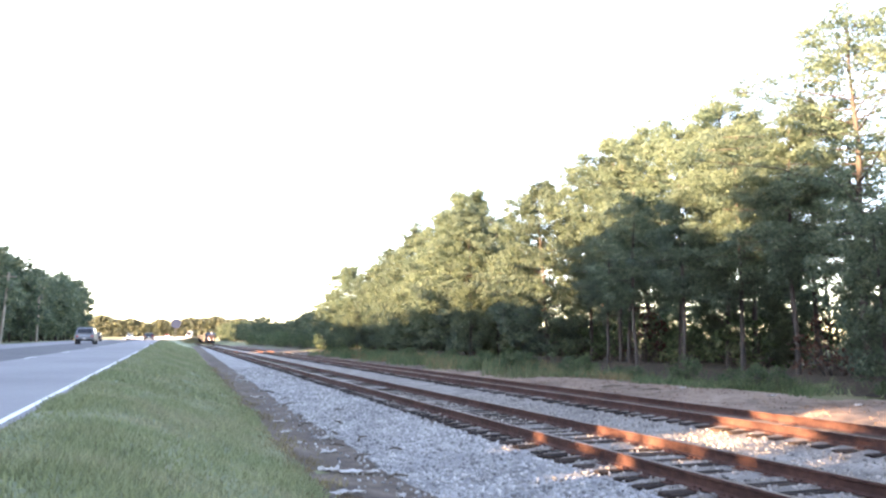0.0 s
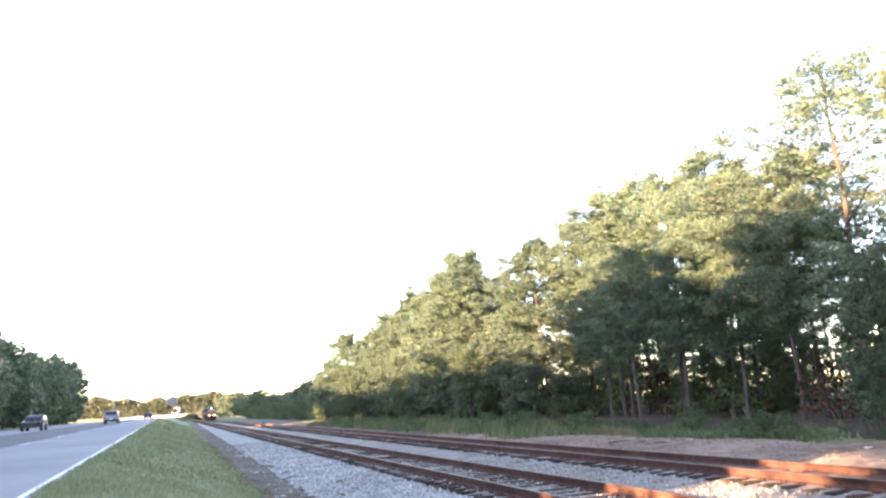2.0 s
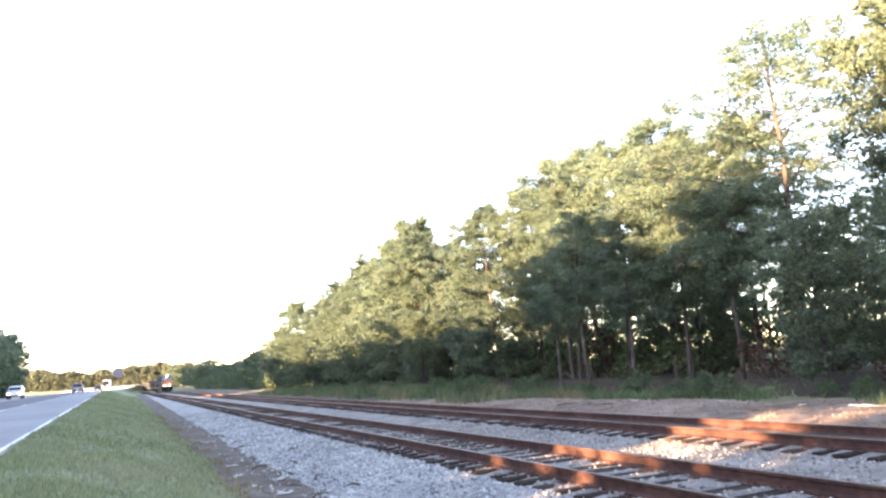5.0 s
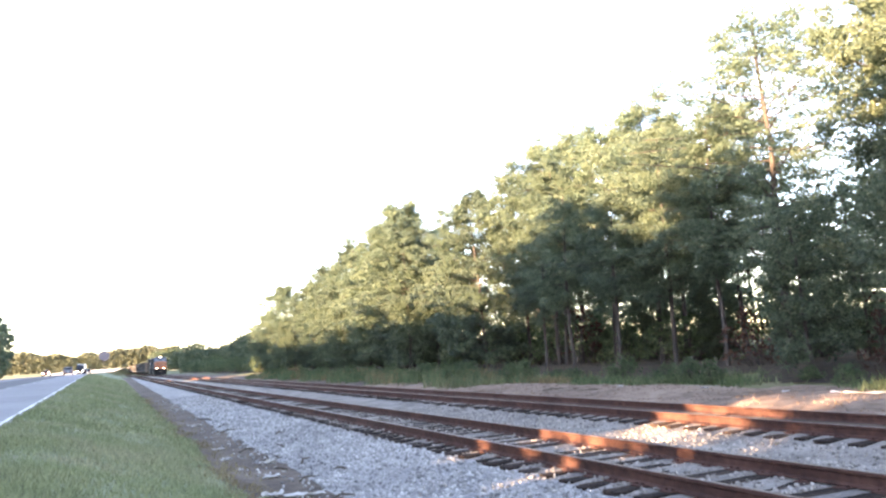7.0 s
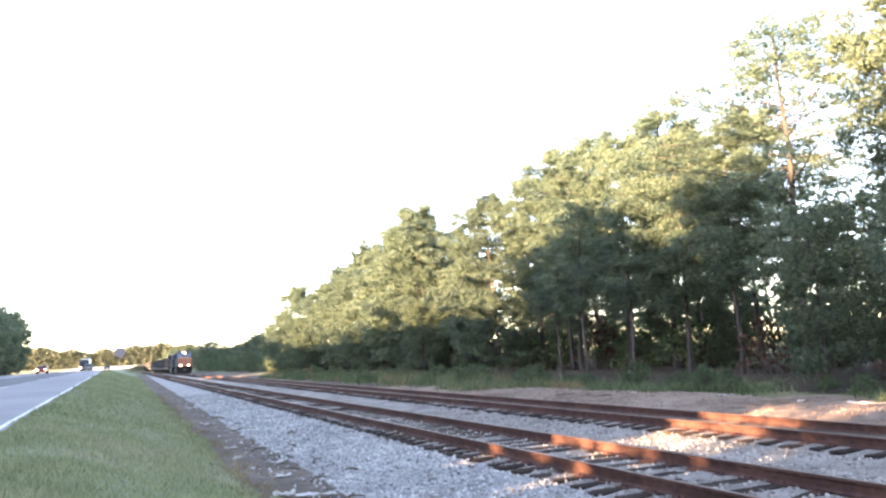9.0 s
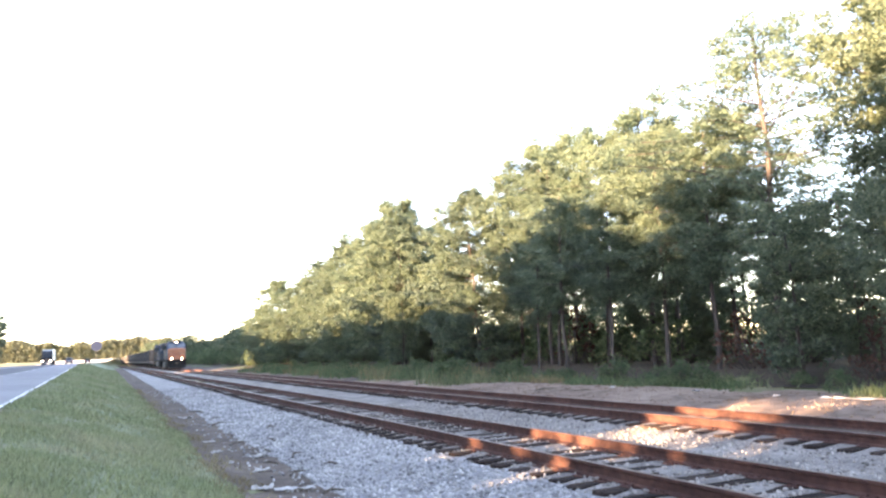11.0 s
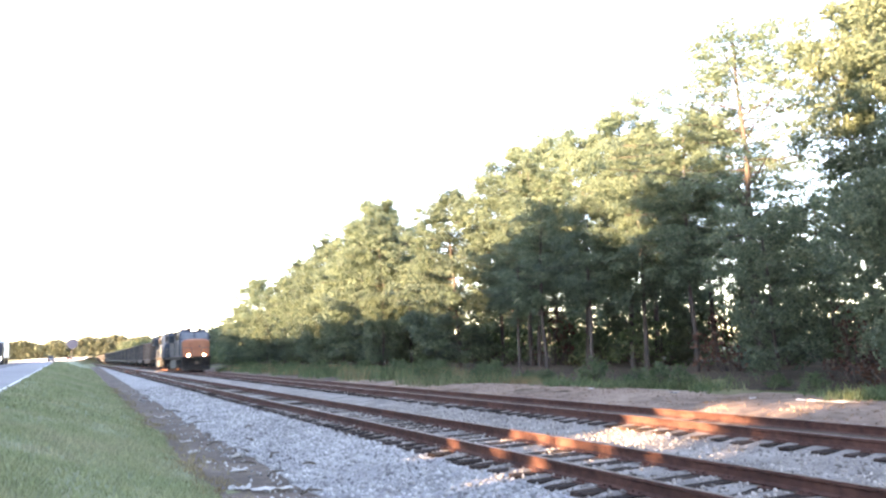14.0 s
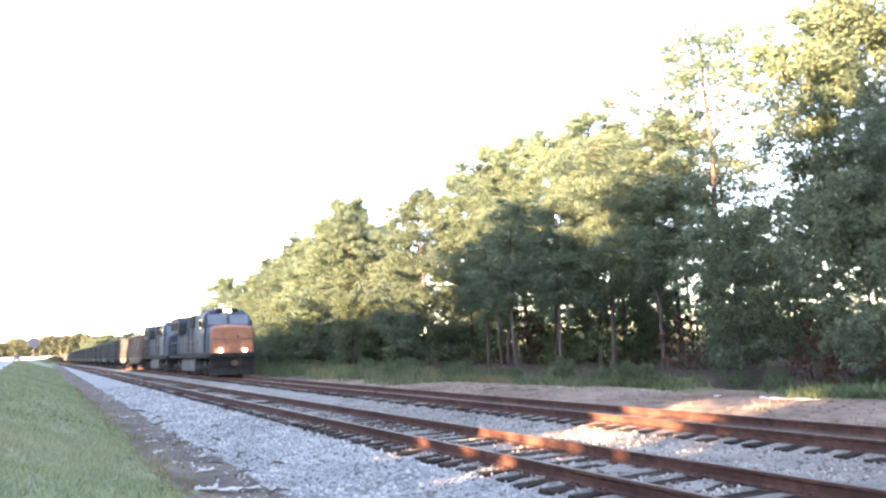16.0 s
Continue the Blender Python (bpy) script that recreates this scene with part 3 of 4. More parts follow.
    for i, (x, y, h) in enumerate([(20.2, 90, 6.5), (20.0, 69, 6.0), (20.5, 53, 5.5), (19.8, 17.0, 5.5), (19.3, 12.3, 5.6), (23, 49, 7.5), (23, 53.5, 8), (24.5, 18.5, 4.2), (25.0, 21.8, 4.5), (25.5, 26.5, 4.0), (27, 33, 4), (24.6, 12.4, 8.6)]):
        plant(broad[i % 2], x, y, h / 10, i * 50.0, "small broadleaf tree in green leaf under the pines", "young trees at the wood edge", "broadleaf_tree")
    # thin young pines behind the trunks
    young = make_tree(61, 8.0, 2.3, 0.10, "pine", 30, 5, 30, (0.34, 0.10))
    for i in range(14):
        plant(young, 31.5 + 3.0 * rnd.random() + 2.2 * (i % 3), 26 + i * 3.0 + rnd.uniform(-0.8, 0.8), rnd.uniform(0.75, 1.1), i * 100.0, "thin young pine deep in the wood", "trees in the wood")
    for i in range(6):
        plant(young, 29.5 + 1.6 * (i % 3), 7 + i * 3.1, 0.95 + 0.1 * (i % 2), i * 70.0, "thin young pine deep in the wood", "trees in the wood")
    # undergrowth
    shrubs = [make_bush(41, 2.0, 1.5, 26, 42, (0.2, 0.12)), make_bush(42, 1.6, 1.3, 24, 42, (0.2, 0.12)), make_bush(43, 2.4, 1.4, 28, 42, (0.22, 0.12))]
    for i in range(46):
        y = 8 + i * 2.15 + rnd.uniform(-0.8, 0.8)
        plant_bush(shrubs[i % 3], 18.6 + rnd.uniform(-0.7, 1.2), y, rnd.uniform(0.22, 0.5), rnd.uniform(0, 360), "low green weeds and brush at the wood edge", "shrubs at the wood edge")
    for i in range(50):
        y = 5 + i * 2.3 + rnd.uniform(-0.8, 0.8)
        plant_bush(shrubs[i % 3], 23.5 + rnd.uniform(0, 9), y, rnd.uniform(1.0, 1.7), rnd.uniform(0, 360), "dark shrub under the pines", "shrubs in the wood")
    for i in range(30):
        y = 30.5 + 1.9 * i + rnd.uniform(-0.6, 0.6)
        plant_bush(shrubs[i % 3], 14.9 + 2.6 * rnd.random() + 0.4 * (i % 2), y, rnd.uniform(0.28, 0.55), rnd.uniform(0, 360), "low green weeds on the bank", "weeds on the bank")
    dead = [(stem, big_copy(leaf, M_DEADLEAF)) for stem, leaf in (make_bush(44, 2.4, 1.3, 20, 24, (0.2, 0.10)), make_bush(45, 3.2, 1.0, 18, 24, (0.2, 0.10)))]
    for i, (x, y, k) in enumerate([(19.6, 12.9, 0.9), (20.4, 14.9, 0.7), (22.5, 21.4, 1.0), (24.6, 36.5, 1.2)]):
        plant_bush(dead[i % 2], x, y, k, i * 50.0, "shrub with dead rust-brown leaves", "dead shrubs in the wood")
    # lower trees farther along the line
    for i, (x, y, h) in enumerate([(24, 112, 6.8), (25, 122, 6.2), (24, 132, 6.5), (24.5, 142, 6.6), (24.5, 153, 7.0), (25, 165, 5.6), (25, 180, 5.6), (24, 196, 5.6), (25, 215, 5.8), (25, 235, 6.0), (26, 273, 9.2), (25, 255, 6.6), (24, 300, 7.2), (24, 330, 9), (24, 365, 9.5), (23, 400, 9.5), (24, 448, 10.5)]):
        plant(afar[i % 2], x, y, h / 10, i * 70.0, "dark green broadleaf tree along the line", "trees farther along the line", "broadleaf_tree", squash=1.5)
    for i in range(30):
        plant_bush(shrubs[i % 3], 21.0 + rnd.uniform(-1.2, 1.5), 107 + i * 4.6, rnd.uniform(1.0, 1.7), rnd.uniform(0, 360), "dark green brush along the line", "shrubs along the line")
    # wood beyond the road; two gaps let low sun through
    y = -74.4
    i = 0
    screen_label = "dense leafy tree in shade beyond the road"
    while y < 300:
        near_gap = abs(y - 0.4) < 4.0
        far_gap = abs(y - 97.4) < 6.1
        x = -27.0 - 1.0 * math.sin(i * 1.7) - 0.02 * max(0, y - 60)
        if y > 95:
            x = -29.5 - 0.0325 * y
        if not (near_gap or far_gap):
            h = screen_height(y)
            plant(screen[i % 2], x, y, (h + 0.8 * math.sin(i * 2.3)) / 12, i * 63.0, screen_label, "trees beyond the road", "broadleaf_tree", squash=1.0 if y < 95 else 1.5)
        y += 2.5 if y < 95 else 4.0
        i += 1
    for k in range(24):
        y = 109 + k * 6.6 + 2 * math.sin(k * 2.1)
        h = (12.4 if y < 136 else 12.0 + 4.0 * smooth01(140, 240, y)) + 1.4 * math.sin(k * 1.9)
        if y > 255:
            h *= 0.5
        x = -21.5 - 0.0325 * y - (1.2 if k % 2 else 0)
        if k % 3 == 2:
            plant(wood[k % 2], x, y, h * 1.08 / 13, k * 50.0, "pine in shade beyond the road", "trees beyond the road", squash=1.15)
        else:
            plant(afar[k % 2], x, y, h / 10, k * 50.0, "broadleaf tree in shade beyond the road", "trees beyond the road", "broadleaf_tree")
    for k in range(8):
        plant(screen[k % 2], -31.5, -23.5 + 2.4 * k, 1.2, 25.0 + k * 70.0, screen_label, "trees beyond the road", "broadleaf_tree")
    # taller wood farther back, out of view, added to shade the distant line
    y, i = 100.0, 0
    while y < 318:
        plant(screen[i % 2], -62.0 if y < 270 else -62.0 - 0.25 * (y - 270), y, (24.5 + 1.2 * math.sin(i * 2.1)) / 12, i * 63.0, "unseen tall leafy tree added to shade the line", "trees beyond the road", "broadleaf_tree", squash=1.2)
        y += 4.6
        i += 1
    y, i = 4.5, 0
    while y < 124:
        if not 89.0 < y < 104.0:
            h = screen_height(y + 2.2) - 0.6
            plant(screen[i % 2], -31.5 if y < 92 else -35.5, y, h / 12, 40.0 + i * 71.0, screen_label, "trees beyond the road", "broadleaf_tree", squash=1.1)
        y += 2.4
        i += 1
    # unseen, added: low and high crowns narrow the first gap, a thin-leaved tree filters it
    plant(veil, -30.0, -0.5, 1.0, 30.0, "unseen thin-leaved tree added to filter the sun beam", "trees beyond the road", "broadleaf_tree")
    for k, dy in enumerate((-3.0, -1.0, 1.0, 3.0)):
        plant(screen[k % 2], -27.0, -0.3 + dy, (6.0 if k else 5.8) / 12, k * 80.0, "unseen low leafy tree added to trim a sun beam", "trees beyond the road", "broadleaf_tree", squash=1.4)
    # unseen low crowns, added to cut the second gap's beam
    for k in range(4):
        plant(screen[k % 2], -27.6, 93.7 + 2.2 * k, 6.0 / 12, k * 80.0, "unseen low leafy tree added to trim a sun beam", "trees beyond the road", "broadleaf_tree", squash=1.3)
    for k, dy in enumerate((-5.5, -1.8, 1.8, 5.5)):
        plant(umbrella, -35.0, -1.9 + dy, 1.0, k * 80.0, "unseen high-crowned tree added to cap the sun beam", "trees beyond the road", "broadleaf_tree", squash=1.0)


def build_far_wood():
    g = np.random.default_rng(5)
    for k, (xa, xb, y, h) in enumerate([(-160, 60, 620, 20), (60, 240, 580, 17), (-330, -150, 560, 19)]):
        n = 3200 if k == 0 else 500
        xs = g.uniform(xa, xb, n)
        cs = np.stack([xs, y + g.uniform(-1.5, 1.5, n), g.uniform(0.0, 1.0, n) ** 0.6 * h * (0.78 + 0.10 * np.sin(xs * 0.07 + k) + 0.06 * np.sin(xs * 0.31))], axis=1)
        cs[:, 2] = np.clip(cs[:, 2], 0, h * 1.15) + 1
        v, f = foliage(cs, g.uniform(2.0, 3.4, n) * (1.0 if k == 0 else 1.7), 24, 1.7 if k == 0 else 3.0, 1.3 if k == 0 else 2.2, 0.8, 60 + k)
        tagged(new("far_wood", big_mesh("far_wood", v, f, M_FAR)), "distant sunlit treeline closing the road, haze in its pale colour", "woodland", kind="stuff")


# ---------------------------------------------------------------- train
def wheel_mesh(r, w):
    bm = bmesh.new()
    rod(bm, (-w / 2, 0, 0), (w / 2, 0, 0), r, 20)
    rod(bm, (w / 2, 0, 0), (w / 2 + 0.03, 0, 0), r * 0.45, 12)
    rod(bm, (-w / 2 - 0.03, 0, 0), (-w / 2, 0, 0), r + 0.03, 20)
    me = bpy.data.meshes.new("wheel")
    bm.to_mesh(me)
    bm.free()
    me.materials.append(M_STEEL)
    return me


SPIN = []


def bogie(parent, y, axles, wheel, r, length):
    """A truck: side frames, bolster, wheels."""
    items = []
    for s in (-1, 1):
        items.append(((s * 1.08, 0, r + 0.12), (0.14, length, 0.24), 0.04))
        for a in axles:
            items.append(((s * 1.10, a, r), (0.22, 0.36, 0.42), 0.05))
        for a in np.arange(len(axles) - 1):
            mid = (axles[a] + axles[a + 1]) / 2
            items.append(((s * 1.08, mid, r - 0.06), (0.16, 0.5, 0.34), 0.05))
    items.append(((0, 0, r + 0.15), (2.0, 0.5, 0.25), 0.04))
    t = part("bogie", boxes(*items), M_BLACK, parent)
    t.location = (0, y, 0)
    for a in axles:
        for s in (-1, 1):
            w = new("wheel", wheel)
            w.parent = t
            w.matrix_basis = pose(s * 0.7525, a, r, 0, 0, 0 if s > 0 else 180)
            if len(axles) == 3:
                SPIN.append((w, s, a, r))
    return t


def shorten(t, start=5.0, share=0.80):
    """Bring the long hood behind the cab to its true length; wheels stay round."""
    def along(y):
        return y if y < start else start + (y - start) * share
    for ob in t.children_recursive:
        if ob.name.startswith("bogie"):
            ob.location.y = along(ob.location.y)
        elif not ob.name.startswith("wheel"):
            for v in ob.data.vertices:
                v.co.y = along(v.co.y)


def make_locomotive(label, lamp, nose_paint, nose_label):
    """Six-axle diesel, nose at y=0 towards -y, origin on the rail head."""
    t = thing("locomotive", label, "locomotive", "locomotives")
    wheel = wheel_mesh(0.53, 0.14)
    for y in (3.9, 18.4):
        bogie(t, y, (-1.95, 0.0, 1.95), wheel, 0.53, 5.0)
    part("underframe", boxes(((0, 11.1, 1.42), (3.0, 21.4, 0.30), 0.03), ((0, 11.1, 1.22), (1.2, 20.5, 0.2))), M_BLACK, t)
    part("fuel_tank", prism(bmesh.new(), [(7.4, 1.2), (7.4, 0.55), (7.7, 0.3), (14.4, 0.3), (14.7, 0.55), (14.7, 1.2)], -1.35, 1.35, 0.08), M_GREY, t, "scuffed grey fuel tank")
    # nose, cab, hood
    def arch(w, top):
        pts = [(-w, 1.55), (-w, 2.95)]
        for a in [math.pi * k / 10 for k in range(1, 10)]:
            c = math.cos(a)
            pts.append((-w * math.copysign(abs(c) ** 0.55, c), 2.95 + (top - 2.95) * math.sin(a) ** 0.55))
        return pts + [(w, 2.95), (w, 1.55)]

    def loft(bm, sections):
        rings = [[bm.verts.new((x, y, z)) for x, z in arch(w, top)] for y, w, top in sections]
        for a, b in zip(rings, rings[1:]):
            for k in range(len(a)):
                q = (k + 1) % len(a)
                bm.faces.new((a[k], a[q], b[q], b[k]))
        bm.faces.new(rings[0])
        bm.faces.new(rings[-1][::-1])
        bmesh.ops.recalc_face_normals(bm, faces=list(bm.faces))
        return bm
    nose = part("nose", loft(bmesh.new(), [(0.98, 1.40, 3.42), (1.6, 1.46, 3.50), (2.4, 1.50, 3.50)]), M_BLUE, t, "dark blue short nose", smooth=False)
    part("nose_front", loft(bmesh.new(), [(0.66, 1.30, 3.22), (0.70, 1.37, 3.32), (0.82, 1.41, 3.40), (0.98, 1.43, 3.43)]), nose_paint, nose, nose_label)
    part("nose_door", boxes(((0.0, 0.63, 2.25), (0.62, 0.06, 1.25), 0.02)), nose_paint, nose)
    part("emblem", boxes(((0.10, 0.64, 2.62), (0.62, 0.07, 0.16))), M_BLUE, nose, "dark blue emblem block")
    part("number_board", boxes(((-0.52, 0.80, 2.86), (0.34, 0.06, 0.24))), M_BLACK, nose)
    bm = bmesh.new()
    prism(bm, [(2.2, 1.55), (2.0, 3.2), (2.35, 4.15), (2.6, 4.45), (3.1, 4.58), (4.9, 4.58), (4.9, 1.55)], -1.55, 1.55, 0.12)
    for v in bm.verts:
        if v.co.z > 4.2:
            v.co.x *= 0.84
    cab = part("cab", bm, M_BLUE, t, "dark blue wide cab")
    for x in (-0.72, 0.72):
        part("windshield", boxes(((x, 2.17, 3.82), (1.28, 0.10, 0.74), 0.02, Matrix.Rotation(radians(-20), 4, "X"))), M_WINDSHIELD, cab)
    for s in (-1, 1):
        part("side_window", boxes(((s * 1.545, 3.5, 3.6), (0.06, 1.3, 0.62), 0.02)), M_GLASS, cab)
        part("cab_side_panel", boxes(((s * 1.555, 3.5, 2.5), (0.03, 1.9, 0.9), 0.01)), M_GREY, cab)
    part("roof_number_box", boxes(((0, 2.55, 4.50), (1.5, 0.3, 0.24), 0.04)), M_BLACK, cab)
    for x in (-0.16, 0.16):
        part("headlight", rod(bmesh.new(), (x, 2.36, 4.46), (x, 2.42, 4.46), 0.085, 14), lamp, cab)
    part("hood", prism(bmesh.new(), [(4.9, 1.55), (4.9, 4.2), (5.3, 4.35), (20.6, 4.35), (21.0, 4.2), (21.0, 1.55)], -0.92, 0.92, 0.08), M_BLUE, t, "dark blue long engine hood")
    part("hood_front_block", boxes(((0, 6.6, 3.0), (2.5, 2.9, 2.7), 0.08)), M_HOOD, t, "grey electrical cabinet hood")
    part("dynamic_brake", boxes(((0, 9.9, 4.0), (2.5, 2.6, 0.9), 0.08)), M_BLACK, t)
    rad = part("radiator", prism(bmesh.new(), [(15.6, 3.3), (15.2, 4.1), (15.6, 4.55), (20.4, 4.55), (20.9, 4.1), (20.6, 3.3)], -1.5, 1.5, 0.07), M_HOOD, t, "flared grey radiator wings")
    for s in (-1, 1):
        for k in range(5):
            part("grille", boxes(((s * 1.5, 16.3 + k * 0.88, 3.85), (0.05, 0.74, 0.6))), M_BLACK, rad)
    for k in range(3):
        part("roof_fan", rod(bmesh.new(), (0, 16.6 + k * 1.35, 4.53), (0, 16.6 + k * 1.35, 4.66), 0.58, 18), M_BLACK, t)
    part("exhaust_stack", boxes(((0, 13.4, 4.5), (0.8, 0.7, 0.35), 0.05)), M_BLACK, t)
    for s in (-1, 1):
        for k in range(11):
            part("hood_door", boxes(((s * 0.93, 8.4 + k * 0.62, 2.7), (0.04, 0.55, 1.9), 0.01)), (M_BLUE, M_HOOD, M_HOOD, M_BLACK)[(k * 3 + (s > 0)) % 4], t)
    part("horn", boxes(((0.3, 4.2, 4.68), (0.5, 0.5, 0.14), 0.03)), M_BLACK, t)
    part("antenna_dome", boxes(((-0.4, 3.7, 4.66), (0.4, 0.5, 0.16), 0.06)), M_WHITE, t)
    # front end
    part("pilot", boxes(((0, 0.72, 1.05), (2.9, 0.14, 0.85), 0.03), ((0, 0.62, 0.75), (2.9, 0.1, 0.2), 0.03)), M_BLACK, t, "black pilot plate")
    bm = prism(bmesh.new(), [(0.70, 0.72), (0.42, 0.16), (0.52, 0.14), (0.82, 0.72)], -1.4, 1.4, 0.02)
    part("snow_plough", bm, M_BLACK, t)
    part("coupler", boxes(((0, 0.25, 0.9), (0.32, 0.8, 0.34), 0.05)), M_STEEL, t)
    for s in (-1, 1):
        part("ditch_light", rod(bmesh.new(), (s * 0.80, 0.56, 1.72), (s * 0.80, 0.70, 1.72), 0.10, 14), lamp, t)
        part("front_steps", boxes(*[((s * 1.36, 0.9 + 0.12 * k, 0.45 + 0.28 * k), (0.42, 0.3, 0.05)) for k in range(4)]), M_BLACK, t)
        bm = bmesh.new()
        for y in np.arange(5.4, 21.6, 1.9):
            rod(bm, (s * 1.48, y, 1.57), (s * 1.48, y, 2.55), 0.025, 6)
        rod(bm, (s * 1.48, 5.4, 2.55), (s * 1.48, 20.7, 2.55), 0.025, 6)
        rod(bm, (s * 1.48, 5.4, 2.08), (s * 1.48, 20.7, 2.08), 0.018, 6)
        part("side_handrail", bm, M_GREY, t)
        bm = bmesh.new()
        rod(bm, (s * 1.40, 0.72, 1.57), (s * 1.40, 0.72, 2.5), 0.025, 6)
        rod(bm, (s * 0.5, 0.45, 2.5), (s * 1.40, 0.72, 2.5), 0.025, 6)
        rod(bm, (s * 0.5, 0.45, 1.5), (s * 0.5, 0.45, 2.5), 0.025, 6)
        part("front_handrail", bm, M_GREY, t)
        part("mirror", boxes(((s * 1.72, 2.75, 3.6), (0.2, 0.06, 0.4), 0.02)), M_BLACK, cab)
    shorten(t)
    return t


def make_hopper(label, paint):
    """Loaded open coal car, leading end at y=0."""
    t = thing("coal_car", label, "freight car", "coal cars")
    wheel = wheel_mesh(0.46, 0.13)
    for y in (2.1, 13.6):
        bogie(t, y, (-0.88, 0.88), wheel, 0.46, 2.4)
    bm = bmesh.new()
    prism(bm, [(0.7, 1.25), (0.45, 1.7), (0.45, 3.80), (15.25, 3.80), (15.25, 1.7), (15.0, 1.25), (11.5, 0.75), (4.2, 0.75)], -1.45, 1.45, 0.04)
    part("body", bm, paint, t)
    for s in (-1, 1):
        for k in range(13):
            part("rib", boxes(((s * 1.49, 0.65 + k * 1.2, 2.52), (0.12, 0.14, 2.44))), paint, t)
        part("top_chord", boxes(((s * 1.47, 7.85, 3.80), (0.2, 14.9, 0.16), 0.02)), paint, t)
        part("side_sill", boxes(((s * 1.47, 7.85, 1.28), (0.18, 14.6, 0.2), 0.02)), paint, t)
    bm = bmesh.new()
    bmesh.ops.create_grid(bm, x_segments=10, y_segments=40, size=1)
    for v in bm.verts:
        x, y = v.co.x, v.co.y
        v.co = Vector((x * 1.36, 7.85 + y * 7.2, 3.75 + 0.42 * (1 - x * x) * (1 - y ** 6) + 0.10 * noise.noise((x * 3, y * 12, 1))))
    part("coal_heap", bm, M_COAL, t, "heaped black coal load")
    part("coupler", boxes(((0, 0.1, 0.9), (0.3, 0.9, 0.3), 0.04)), M_STEEL, t)
    part("end_ladder", boxes(*[((-1.2, 0.42, 1.3 + 0.35 * k), (0.45, 0.04, 0.04)) for k in range(6)], ((-1.0, 0.42, 2.2), (0.04, 0.04, 2.2)), ((-1.42, 0.42, 2.2), (0.04, 0.04, 2.2))), M_STEEL, t)
    part("brake_wheel", rod(bmesh.new(), (0.8, 0.36, 2.7), (0.8, 0.41, 2.7), 0.26, 14), M_STEEL, t)
    return t


TRAIN = []


# ---------------------------------------------------------------- small things
def build_stones():
    base = bmesh.new()
    bmesh.ops.create_icosphere(base, subdivisions=1, radius=1)
    base.verts.ensure_lookup_table()
    bv = np.array([v.co[:] for v in base.verts])
    bf = np.array([[v.index for v in f.verts] for f in base.faces])
    base.free()
    g = np.random.default_rng(9)

    def scatter(n, x0, x1, y0, y1, size, power=1.0):
        ys = y0 + (y1 - y0) * g.uniform(0, 1, n) ** power
        xs = g.uniform(x0, x1, n)
        on_tie = (np.abs((ys / 0.502 + 0.5) % 1.0 - 0.5) * 0.502 < 0.105) & ((np.abs(xs - TRACKS[0]) < 1.36) | (np.abs(xs - TRACKS[1]) < 1.36))
        xs, ys = xs[~on_tie], ys[~on_tie]
        keep = [x > dirt_edge(y) - 0.55 * abs(g.normal()) * (g.uniform() < 0.16) for x, y in zip(xs, ys)]
        xs, ys = xs[keep], ys[keep]
        zs = np.array([land(x, y) + 0.012 for x, y in zip(xs, ys)])
        n = len(xs)
        s = g.uniform(0.55, 1.35, n) * size
        shape = g.uniform(0.6, 1.25, (n, 1, 3))
        jit = g.uniform(0.72, 1.2, (n, len(bv), 1))
        a = g.uniform(0, 6.28, n)
        R = np.zeros((n, 3, 3))
        R[:, 0, 0], R[:, 0, 1], R[:, 1, 0], R[:, 1, 1], R[:, 2, 2] = np.cos(a), -np.sin(a), np.sin(a), np.cos(a), 1
        V = np.einsum("nij,nkj->nki", R, bv[None] * jit * shape) * s[:, None, None]
        V += np.stack([xs, ys, zs + 0.25 * s], axis=1)[:, None, :]
        F = (bf[None] + (np.arange(n) * len(bv))[:, None, None]).reshape(-1, 3)
        return V.reshape(-1, 3), F
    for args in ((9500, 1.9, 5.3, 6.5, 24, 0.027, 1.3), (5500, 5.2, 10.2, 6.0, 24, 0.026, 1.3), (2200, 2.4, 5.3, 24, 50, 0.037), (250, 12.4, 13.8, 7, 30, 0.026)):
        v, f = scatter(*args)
        tagged(new("ballast_stones", big_mesh("ballast_stones", v, f, M_WARMSTONE if args[1] > 5 else M_STONE)), "loose pale grey granite ballast stones", "gravel", kind="stuff")
    v, f = scatter(1500, 13.6, 17.5, 8, 36, 0.028)
    tagged(new("soil_clods", big_mesh("soil_clods", v, f, M_BANK)), "small soil clods on the bare bank", "soil", kind="stuff")
    # single larger stones on the near shoulder
    protos = []
    for k in range(6):
        sh = g.uniform(0.7, 1.2, (len(bv), 1)) * g.uniform(0.7, 1.2, (1, 3))
        protos.append(big_mesh("stone", bv * sh, bf, M_STONE))
    bed = thing("stone_scatter", "pale loose granite stones lying on the ballast shoulder", "stones")
    for k in range(280):
        x, y = g.uniform(3.0, 5.1), 7.5 + 9 * g.uniform(0, 1) ** 1.4
        o = new("stone", protos[k % 6])
        o.parent = bed
        o.matrix_basis = pose(x, y, land(x, y) + 0.022, g.uniform(0, 360), g.uniform(0, 360), g.uniform(0, 360)) @ Matrix.Scale(g.uniform(0.022, 0.045), 4)


